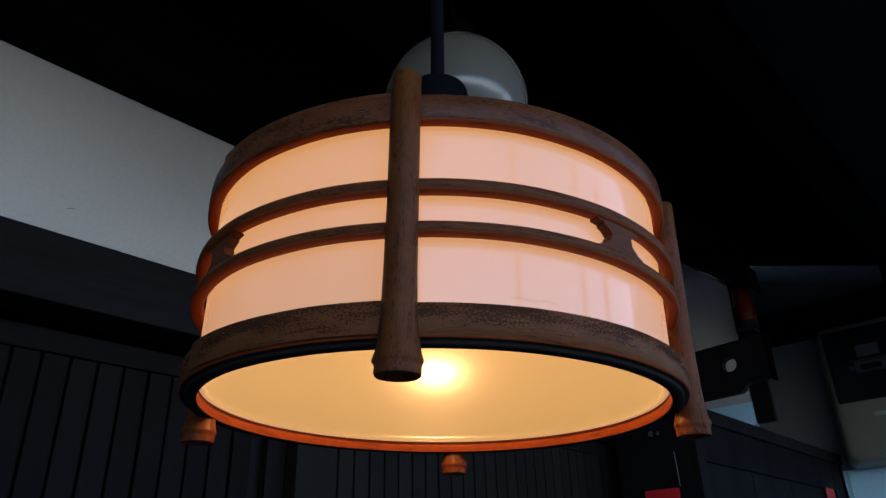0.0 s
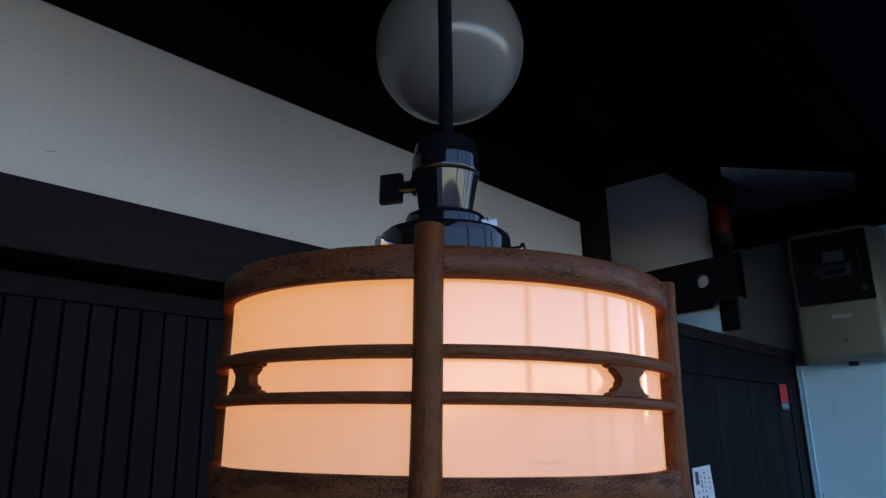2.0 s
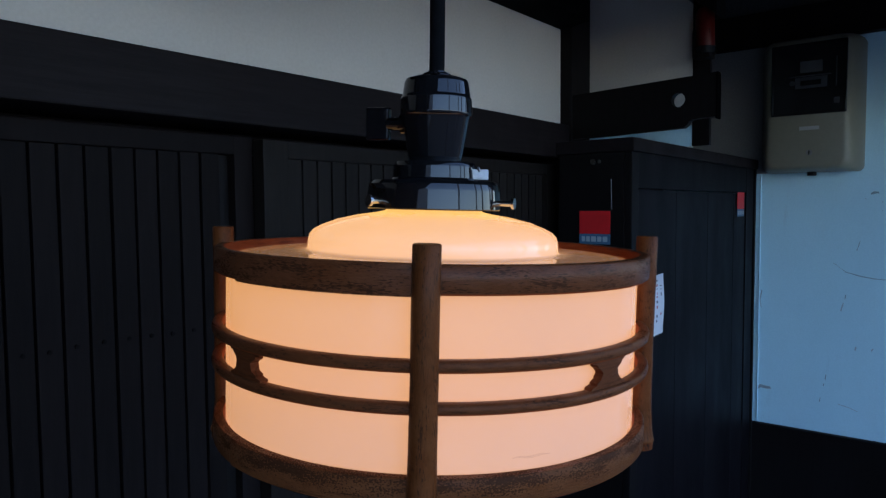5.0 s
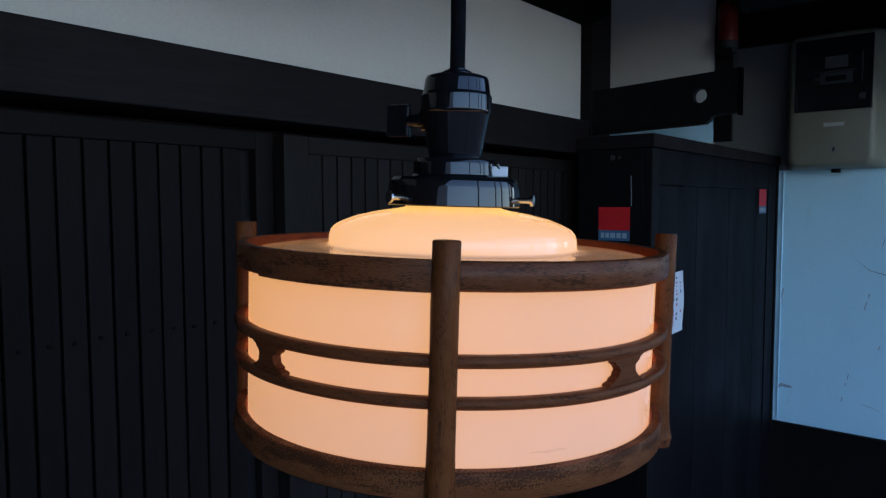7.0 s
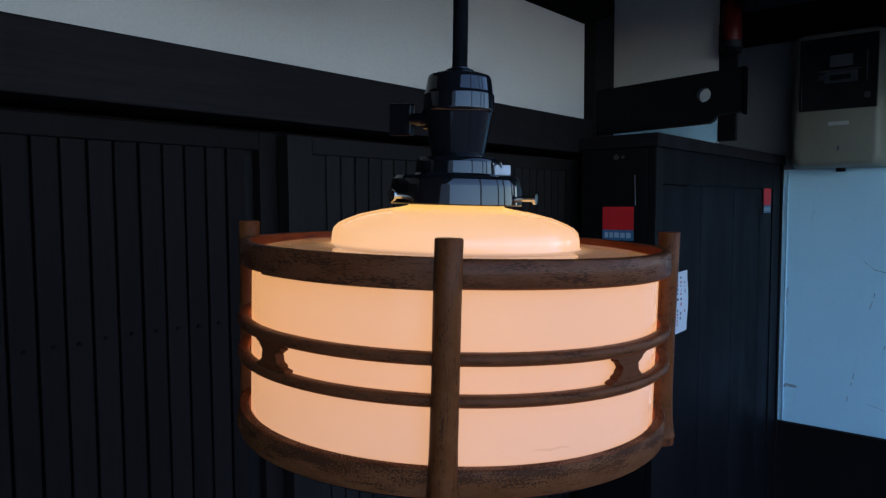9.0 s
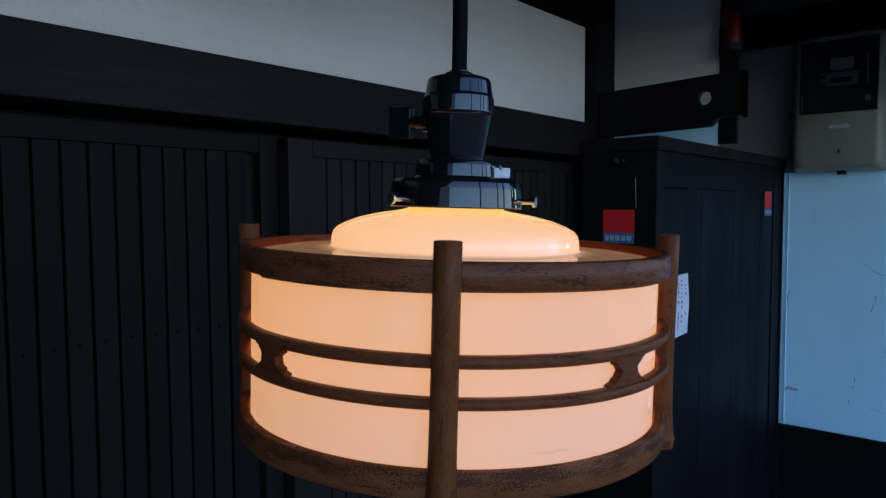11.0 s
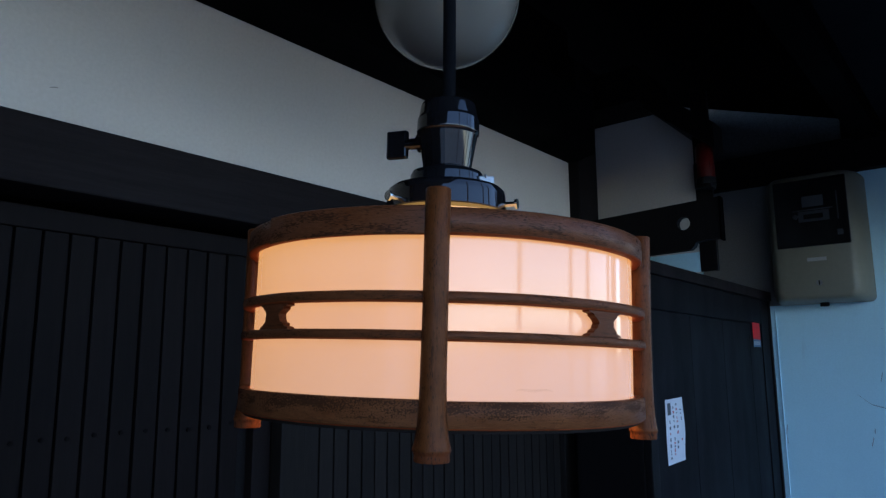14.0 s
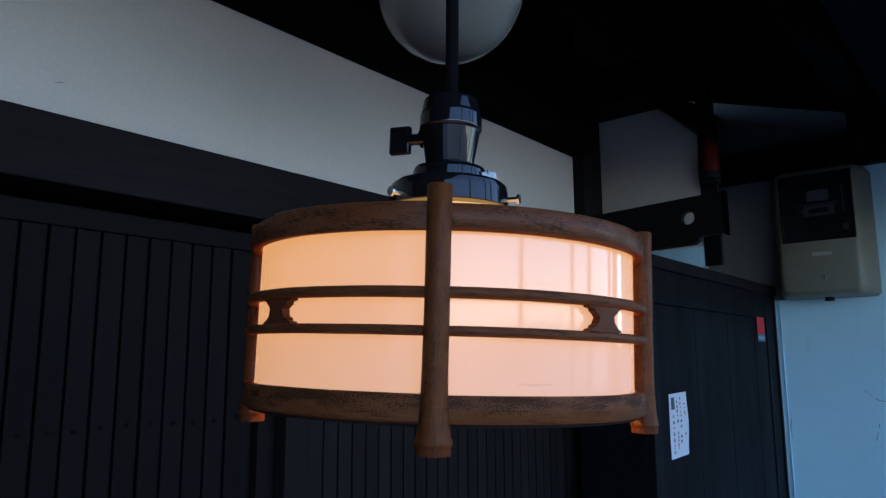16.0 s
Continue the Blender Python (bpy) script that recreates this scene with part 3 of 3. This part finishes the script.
    part("screw_slot", box_bm(-0.1746, -0.1741, -0.0145, -0.0115, 0.058, 0.074), METER_DARK, screw)
    part("conduit", rod_bm((-0.07, -0.005, -0.014), (-0.07, -0.005, 0.01), 0.016, 16), PILLAR, t)


meter_box()


# ---- stickers, notice, red lamp ----
def sticker(m, label):
    t = empty("sticker", m, label, "sticker", "", "warning stickers")
    part("red_field", box_bm(-0.045, 0.045, -0.0006, 0, -0.017, 0.045), RED, t)
    part("blue_strip", box_bm(-0.045, 0.045, -0.0006, 0, -0.045, -0.0172), BLUE, t)
    for a, w in ((-0.038, 0.010), (-0.024, 0.010), (-0.010, 0.014), (0.008, 0.012), (0.024, 0.013)):
        part("print_bar", box_bm(a, a + w, -0.001, -0.0006, -0.038, -0.024), PALE, t)


sticker(pose(1.6995, 0.830, 1.6065, 0, 0, -90), "square red and blue sticker on dark wood")
sticker(pose(2.712, BOX_Y + 0.0015, 1.667), "square red and blue sticker on the shutter box")


def notice():
    t = empty("paper_notice", pose(1.8745, BOX_Y + 0.0045, 1.3815, 0, -1.6, 0), "white paper notice with columns of small print", "notice")

    def warped(bm):
        for v in bm.verts:
            v.co.y -= 0.0045 * math.sin(math.pi * (v.co.z + 0.086) / 0.172) ** 2 * (0.5 + v.co.x / 0.124)
            v.co.x += 0.0022 * math.sin(math.pi * (v.co.z - 0.03) / 0.15)
        return bm

    sheet = bmesh.new()
    rows = [[sheet.verts.new((-0.0615 + 0.0205 * i, y, -0.086 + 0.0086 * j)) for i in range(7) for y in (0.0, -0.0006)] for j in range(21)]
    for a, b in zip(rows, rows[1:]):
        for i in range(6):
            for k in (0, 1):
                sheet.faces.new((a[2 * i + k], a[2 * i + 2 + k], b[2 * i + 2 + k], b[2 * i + k]))
        for i in (0, 12):
            sheet.faces.new((a[i], a[i + 1], b[i + 1], b[i]))
    for r in (rows[0], rows[-1]):
        for i in range(6):
            sheet.faces.new((r[2 * i], r[2 * i + 1], r[2 * i + 3], r[2 * i + 2]))
    bmesh.ops.recalc_face_normals(sheet, faces=sheet.faces[:])
    part("sheet", warped(sheet), PAPER, t)
    rnd = random.Random(4)
    for c, x in enumerate((-0.037, -0.010, 0.012, 0.040)):
        z = 0.072 - 0.006 * (c % 2)
        while z > (-0.072, -0.066, -0.050, -0.030)[c]:
            h, w = rnd.uniform(0.003, 0.010), rnd.uniform(0.004, 0.010)
            if rnd.random() < 0.72:
                part("print_bar", warped(box_bm(x - w / 2, x + w / 2, -0.0011, -0.0007, z - h, z)), RED_INK if rnd.random() < 0.25 else INK, t)
            z -= h + rnd.uniform(0.003, 0.009)
    part("print_block", warped(box_bm(-0.048, -0.026, -0.0012, -0.0007, 0.044, 0.076)), METER_GREY, t)


notice()


def alarm_lamp():
    t = empty("alarm_lamp", pose(2.06, 0.659, 2.112), "small dark red alarm lamp on the wing post", "alarm lamp")
    smooth_by_angle(part("lens", lathe([(0.0, 0.125), (0.018, 0.122), (0.026, 0.110), (0.028, 0.02), (0.028, 0.012)], 32), LAMP_RED, t, "dark red ribbed lens"), 40)
    smooth_by_angle(part("base", lathe([(0.028, 0.012), (0.032, 0.010), (0.032, -0.01), (0.0, -0.01)], 32), METER_DARK, t, "dark base"), 40)
    part("mount", box_bm(-0.02, 0.03, -0.02, 0.03, -0.02, 0.06, 0.002), PILLAR, t)


alarm_lamp()


# ---- opal globe under the eaves ----
def globe_lamp():
    cx, cy, cz, r = 0.6516, 0.5407, 2.0790, 0.1030
    t = empty("globe_lamp", pose(cx, cy, cz), "unlit white opal glass globe hanging under the eaves", "globe lamp")
    prof = [(r * math.sin(radians(a)), -r * math.cos(radians(a))) for a in range(0, 160, 4)]
    part("globe", lathe(prof, 72), OPAL, t, "glossy white opal globe", True)
    top = roof_z(cy) - cz
    smooth_by_angle(part("fitter", lathe([(0.0, 0.138), (0.02, 0.138), (0.040, 0.128), (0.043, 0.095), (0.038, 0.093)], 40), BAKELITE, t, "black fitter"), 40)
    part("stem", rod_bm((0, 0, 0.13), (0, 0, top), 0.007), BAKELITE, t)
    part("ceiling_cup", rod_bm((0, 0, top - 0.03), (0, 0, top + 0.01), 0.04, 32), BAKELITE, t)


globe_lamp()


# ---- bamboo pendant lamp ----
def pendant_lamp():
    frame_m = Matrix(((-0.79175, 0.61070, 0.01348, 0.2882), (-0.61081, -0.79126, -0.02869, 0.2515), (-0.00685, -0.03094, 0.99950, 1.5900), (0, 0, 0, 1)))
    t = empty("pendant_lamp", frame_m, "lit opal glass pendant lamp in a smoked bamboo frame", "pendant lamp")
    # opal glass shade, 3 mm thick
    outer = [(0.1142, -0.0485), (0.1153, -0.0478), (0.1157, -0.045), (0.1157, -0.0435), (0.1157, 0.037), (0.1157, 0.0385), (0.1148, 0.0425), (0.1120, 0.0452), (0.106, 0.0462), (0.082, 0.0470), (0.0738, 0.0474),
             (0.0722, 0.0486), (0.0720, 0.0530), (0.0711, 0.0566), (0.0688, 0.0592), (0.0645, 0.0615), (0.056, 0.0648), (0.044, 0.0676), (0.033, 0.0693), (0.0285, 0.0703), (0.0270, 0.0720), (0.0268, 0.0760)]
    inner = [(max(r - 0.003, 0.0238), z - (0.003 if i > 5 else 0.0)) for i, (r, z) in enumerate(outer)]
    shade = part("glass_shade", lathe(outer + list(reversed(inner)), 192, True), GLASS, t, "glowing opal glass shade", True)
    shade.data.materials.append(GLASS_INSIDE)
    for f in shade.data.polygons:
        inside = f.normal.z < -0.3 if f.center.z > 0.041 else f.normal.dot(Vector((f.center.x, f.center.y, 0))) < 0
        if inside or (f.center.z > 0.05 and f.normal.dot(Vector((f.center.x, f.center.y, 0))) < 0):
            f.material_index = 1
    bulb = part("bulb", lathe([(0.0, 0.0245), (0.0035, 0.0250), (0.0056, 0.0262), (0.0062, 0.0275), (0.0056, 0.0289), (0.0040, 0.0302), (0.0030, 0.0312)], 32), BULB, t, "small glowing capsule bulb", True)
    part("bulb_stem", lathe([(0.0030, 0.0312), (0.0042, 0.0330), (0.0044, 0.075)], 24), METER_GREY, bulb, "grey bulb stem", True)

    def ring(name, rin, rout, z0, z1, mat, label, soft=0.0008):
        p = [(rin, z0 + soft), (rin + soft, z0), (rout - soft, z0), (rout, z0 + soft), (rout + 0.0003, (z0 + z1) / 2), (rout, z1 - soft), (rout - soft, z1), (rin + soft, z1), (rin, z1 - soft)]
        return raw_inside(smooth_by_angle(part(name, lathe(p, 144, True, wobble=0.0004), mat, t, label), 50))

    def raw_inside(ob):
        """The split inside of the bamboo, without its skin, on all faces that do not look outwards."""
        ob.data.materials.append(BAMBOO_RAW)
        for f in ob.data.polygons:
            out = Vector((f.center.x, f.center.y, 0)).normalized()
            if f.normal.dot(out) < -0.4 or f.normal.z < -0.6:
                f.material_index = 1
        return ob

    ring("top_ring", 0.1162, 0.1216, 0.0368, 0.0498, BAMBOO_RING, "wide smoked bamboo hoop with dark flecks")
    for z0, z1, r, a0, mat in ((0.0362, 0.0504, 0.1214, -47.3, BAMBOO_RING), (-0.0526, -0.0398, 0.1219, -49.0, BAMBOO_LOW)):
        p = [(r, z0 + 0.0006), (r + 0.0006, z0), (r + 0.0014, z0 + 0.0004), (r + 0.0016, z0 + 0.0014), (r + 0.0016, z1 - 0.0014), (r + 0.0014, z1 - 0.0004), (r + 0.0006, z1), (r, z1 - 0.0006)]
        smooth_by_angle(part("hoop_lap", lathe(p, 48, True, radians(a0), radians(-2), wobble=0.0003), mat, t, "lapped end of the bamboo hoop"), 50)
    ring("rail", 0.1168, 0.1227, 0.0044, 0.0097, BAMBOO_RAIL, "narrow smoked bamboo hoop")
    ring("rail", 0.1168, 0.1228, -0.0134, -0.0086, BAMBOO_RAIL, "narrow smoked bamboo hoop")
    low = [(0.1137, -0.0546), (0.1142, -0.0551), (0.1188, -0.0551), (0.1192, -0.0547), (0.1194, -0.0536), (0.1214, -0.0533), (0.1222, -0.0526), (0.1222, -0.0415), (0.1214, -0.0405), (0.1170, -0.0405), (0.1163, -0.0412), (0.1163, -0.0486), (0.1137, -0.0486)]
    hoop = raw_inside(smooth_by_angle(part("bottom_ring", lathe(low, 144, True, wobble=0.0003), BAMBOO_LOW, t, "wide speckled smoked bamboo hoop with a charred lower edge"), 50))
    hoop.data.materials.append(CHARRED)
    for f in hoop.data.polygons:
        if f.center.z < -0.0531 and Vector((f.center.x, f.center.y, 0)).normalized().dot(f.normal) > -0.8:
            f.material_index = 2

    # canes: cut off at the top, with a swollen node at the foot
    cane = [(0.0, 0.0580), (0.0054, 0.0582), (0.0060, 0.0576), (0.0061, 0.03), (0.0060, 0.0), (0.0062, -0.03), (0.0065, -0.045), (0.0071, -0.0535), (0.0079, -0.0590), (0.0086, -0.0612),
            (0.0088, -0.0622), (0.0082, -0.0632), (0.0079, -0.0645), (0.0081, -0.0663), (0.0078, -0.0672), (0.0056, -0.0672), (0.0052, -0.0656), (0.0, -0.0650)]
    reach = (0.1218, 0.1246, 0.1230, 0.1221)
    lean = (0.0, 0.0, 0.0, 0.9)
    for i in range(4):
        bm = lathe(cane, 28)
        for v in bm.verts:
            k = noise.noise((v.co.x * 200 + i * 9, v.co.y * 200, v.co.z * 40))
            v.co.x, v.co.y = v.co.x * (1 + 0.05 * k), v.co.y * (1 + 0.05 * k)
        ob = smooth_by_angle(part("cane", bm, BAMBOO_POST, t, "upright smoked bamboo cane with a node at its foot"), 45)
        ob.data.materials.append(CHAR_TIP)
        for f in ob.data.polygons:
            if f.center.z < -0.0620:
                f.material_index = 1
        a = radians(90 * i)
        ob.matrix_basis = Matrix.Translation((reach[i] * math.cos(a), reach[i] * math.sin(a), random.uniform(-0.0006, 0.0006))) @ Matrix.Rotation(radians(lean[i]), 4, "X") @ Matrix.Rotation(a + 0.9 * i, 4, "Z")

    # carved spacers between the two rails
    steps = [(-0.0085, 6.6), (-0.0074, 6.4), (-0.0066, 4.9), (-0.0056, 4.6), (-0.0044, 3.6), (-0.0030, 3.1), (-0.0018, 3.0), (-0.0006, 3.1), (0.0008, 3.6), (0.0018, 4.6), (0.0028, 4.9), (0.0036, 6.3), (0.0046, 6.6)]
    for i in range(4):
        bm = bmesh.new()
        uv = bm.loops.layers.uv.new("UVMap")
        rnd = random.Random(i)
        grid = {}
        for j, (z, half) in enumerate(steps):
            k0, k1 = half + rnd.uniform(-0.35, 0.35), half + rnd.uniform(-0.35, 0.35)
            for c in range(7):
                a = radians(-k0 + (k0 + k1) * c / 6)
                for d, r in enumerate((0.1168, 0.1213)):
                    grid[j, c, d] = bm.verts.new((r * math.cos(a), r * math.sin(a), z))
        n = len(steps)
        quads = []
        for j in range(n - 1):
            for c in range(6):
                for d in range(2):
                    quads.append((grid[j, c, d], grid[j, c + 1, d], grid[j + 1, c + 1, d], grid[j + 1, c, d]))
            for c in (0, 6):
                quads.append((grid[j, c, 0], grid[j, c, 1], grid[j + 1, c, 1], grid[j + 1, c, 0]))
        for c in range(6):
            for j in (0, n - 1):
                quads.append((grid[j, c, 0], grid[j, c + 1, 0], grid[j, c + 1, 1], grid[j, c, 1]))
        for q in quads:
            f = bm.faces.new(q)
            for lp in f.loops:
                lp[uv].uv = (lp.vert.co.y, lp.vert.co.z + lp.vert.co.x)
        bmesh.ops.recalc_face_normals(bm, faces=bm.faces[:])
        ob = part("spacer", bm, BAMBOO_SPACER, t, "carved bamboo spacer")
        ob.matrix_basis = Matrix.Rotation(radians(45 + 90 * i), 4, "Z")

    # a faint rubbed mark low on the glass
    bm = bmesh.new()
    marks = []
    for i in range(9):
        a, z = radians(19.5 + 1.2 * i), -0.0352 + 0.0003 * math.sin(i * 1.3)
        w = 0.0005 * (0.3 + math.sin(math.pi * (i + 0.5) / 9))
        marks.append([bm.verts.new((0.1159 * math.cos(a), 0.1159 * math.sin(a), z - w)), bm.verts.new((0.1159 * math.cos(a), 0.1159 * math.sin(a), z + w))])
    for p, q in zip(marks, marks[1:]):
        bm.faces.new((p[0], q[0], q[1], p[1]))
    part("rubbed_mark", bm, RUB, shade, "faint brown rubbed mark")

    # lamp holder
    gal = [(0.0245, 0.0712), (0.0387, 0.0712), (0.0393, 0.0719), (0.0385, 0.0825), (0.0379, 0.0855), (0.0360, 0.0874), (0.0255, 0.0882), (0.0245, 0.0892), (0.0240, 0.0960), (0.0230, 0.0982), (0.0165, 0.0988), (0.0, 0.0988)]
    gallery = smooth_by_angle(part("gallery", lathe(supported(gal), 72), BAKELITE, t, "black shade holder"), 30)
    body = [(0.0150, 0.0985), (0.0154, 0.1005), (0.0157, 0.1010), (0.0195, 0.1236), (0.0199, 0.1244), (0.0206, 0.1251), (0.0208, 0.1259), (0.0205, 0.1346), (0.0201, 0.1354), (0.0197, 0.1360), (0.0185, 0.1438), (0.0177, 0.1454), (0.0157, 0.1463), (0.0094, 0.1466), (0.0091, 0.1480), (0.0079, 0.1491), (0.0056, 0.1493), (0.0054, 0.1504), (0.0, 0.1508)]
    socket = smooth_by_angle(part("socket", lathe(supported(body), 72), BAKELITE, t, "glossy black bakelite key socket"), 30)
    a = radians(-109)
    turn = Matrix.Rotation(a, 4, "Z")
    shaft = part("key_shaft", rod_bm((0.016, 0, 0.1212), (0.030, 0, 0.1212), 0.0038, 20), BAKELITE, socket)
    collar = part("key_collar", rod_bm((0.0175, 0, 0.1212), (0.0210, 0, 0.1212), 0.0062, 24), BAKELITE, socket)
    key = part("key", box_bm(0.0290, 0.0438, -0.0026, 0.0026, 0.1116, 0.1308, 0.0012), BAKELITE, socket, "flat black switch key")
    for ob in (shaft, collar, key):
        ob.matrix_basis = turn
    for az in (-46, 70, 192):
        m = Matrix.Rotation(radians(az), 4, "Z")
        screw = part("thumbscrew", rod_bm((0.0390, 0, 0.0756), (0.0470, 0, 0.0756), 0.0016, 14), CHROME, gallery, "nickel thumbscrew")
        head = part("screw_head", rod_bm((0.0466, 0, 0.0756), (0.0482, 0, 0.0756), 0.0031, 18), CHROME, gallery)
        for ob in (screw, head):
            ob.matrix_basis = m
    part("clamp", box_bm(0.0100, 0.0112, 0.0216, 0.0306, 0.0886, 0.0946, 0.0004), ZINC, t, "zinc cord clamp with a screw")
    part("clamp", box_bm(0.0, 0.0112, 0.0204, 0.0218, 0.0886, 0.0946, 0.0004), ZINC, t)
    part("clamp_screw", rod_bm((0.0106, 0.0262, 0.0920), (0.0122, 0.0246, 0.0956), 0.0008, 12), ZINC, t)
    part("clamp_screw", rod_bm((0.0108, 0.0258, 0.0914), (0.0122, 0.0258, 0.0914), 0.0017, 16), ZINC, t)

    # braided cord up to the eaves
    path = []
    up = frame_m.inverted().to_3x3() @ Vector((0, 0, 1))
    p, d = Vector((0, 0, 0.1486)), Vector((0, 0, 1))
    for i in range(60):
        path.append(p.copy())
        d = (d * 0.8 + up * 0.2).normalized()
        p = p + d * 0.0125
        if (frame_m @ p).z > roof_z((frame_m @ p).y):
            break
    bm = bmesh.new()
    rows = []
    for q in path:
        rows.append([bm.verts.new((q.x + 0.0044 * math.cos(radians(30 * k)), q.y + 0.0044 * math.sin(radians(30 * k)), q.z)) for k in range(12)])
    for r0, r1 in zip(rows, rows[1:]):
        for k in range(12):
            bm.faces.new((r0[k], r0[(k + 1) % 12], r1[(k + 1) % 12], r1[k]))
    bm.faces.new(rows[-1])
    part("cord", bm, CORD, t, "black braided cord", True)


pendant_lamp()

# ---- scuffs on the walls ----
def mark(name, pts, width, x=None, y=None, label=""):
    """A thin dirt mark: a short ribbon on a wall."""
    bm = bmesh.new()
    rows = []
    for i, (a, z) in enumerate(pts):
        w = 0.6 * width * (0.4 + 0.6 * math.sin(math.pi * (i + 0.5) / len(pts)))
        if x is not None:
            rows.append([bm.verts.new((x, a, z - w / 2)), bm.verts.new((x, a + w * 0.4, z + w / 2))])
        else:
            rows.append([bm.verts.new((a, y, z - w / 2)), bm.verts.new((a + w * 0.4, y, z + w / 2))])
    for p, q in zip(rows, rows[1:]):
        bm.faces.new((p[0], q[0], q[1], p[1]))
    ob = part(name, bm, SMUDGE if name == "smudge" else MARK)
    return tagged(ob, label, "scuff", kind="structure")


mark("scuff", [(0.307, 1.949), (0.312, 1.951), (0.318, 1.952)], 0.0026, y=WALL_Y - 0.001, label="small dark scuff on the plaster")
for pts, w in (([(0.334, 1.701), (0.323, 1.706), (0.309, 1.706)], 0.014), ([(0.365, 1.528), (0.369, 1.511), (0.374, 1.493)], 0.006), ([(0.451, 1.444), (0.409, 1.410), (0.356, 1.396), (0.320, 1.390), (0.281, 1.388)], 0.006),
               ([(0.407, 1.324), (0.409, 1.308)], 0.011), ([(0.466, 1.013), (0.469, 0.992)], 0.010), ([(0.473, 0.978), (0.475, 0.967)], 0.010), ([(0.484, 0.922), (0.487, 0.904)], 0.009),
               ([(0.354, 1.685), (0.350, 1.683)], 0.005), ([(0.299, 1.672), (0.295, 1.671)], 0.006), ([(0.300, 1.641), (0.296, 1.638)], 0.005)):
    mark("scuff", pts, w, x=SIDE_X - 0.001, label="grey scuff on the pale blue side wall")
for pts, w in (([(0.712, 0.923), (0.698, 0.935), (0.682, 0.932), (0.661, 0.932)], 0.022), ([(0.701, 1.324), (0.706, 1.291), (0.703, 1.254)], 0.014), ([(0.414, 1.293), (0.422, 1.262)], 0.010),
               ([(0.424, 0.905), (0.389, 0.898), (0.359, 0.887)], 0.004), ([(0.373, 1.117), (0.368, 1.131)], 0.012), ([(0.320, 1.121), (0.314, 1.130)], 0.010)):
    mark("smudge", pts, w, x=SIDE_X - 0.001, label="faint grey smudge on the pale blue side wall")
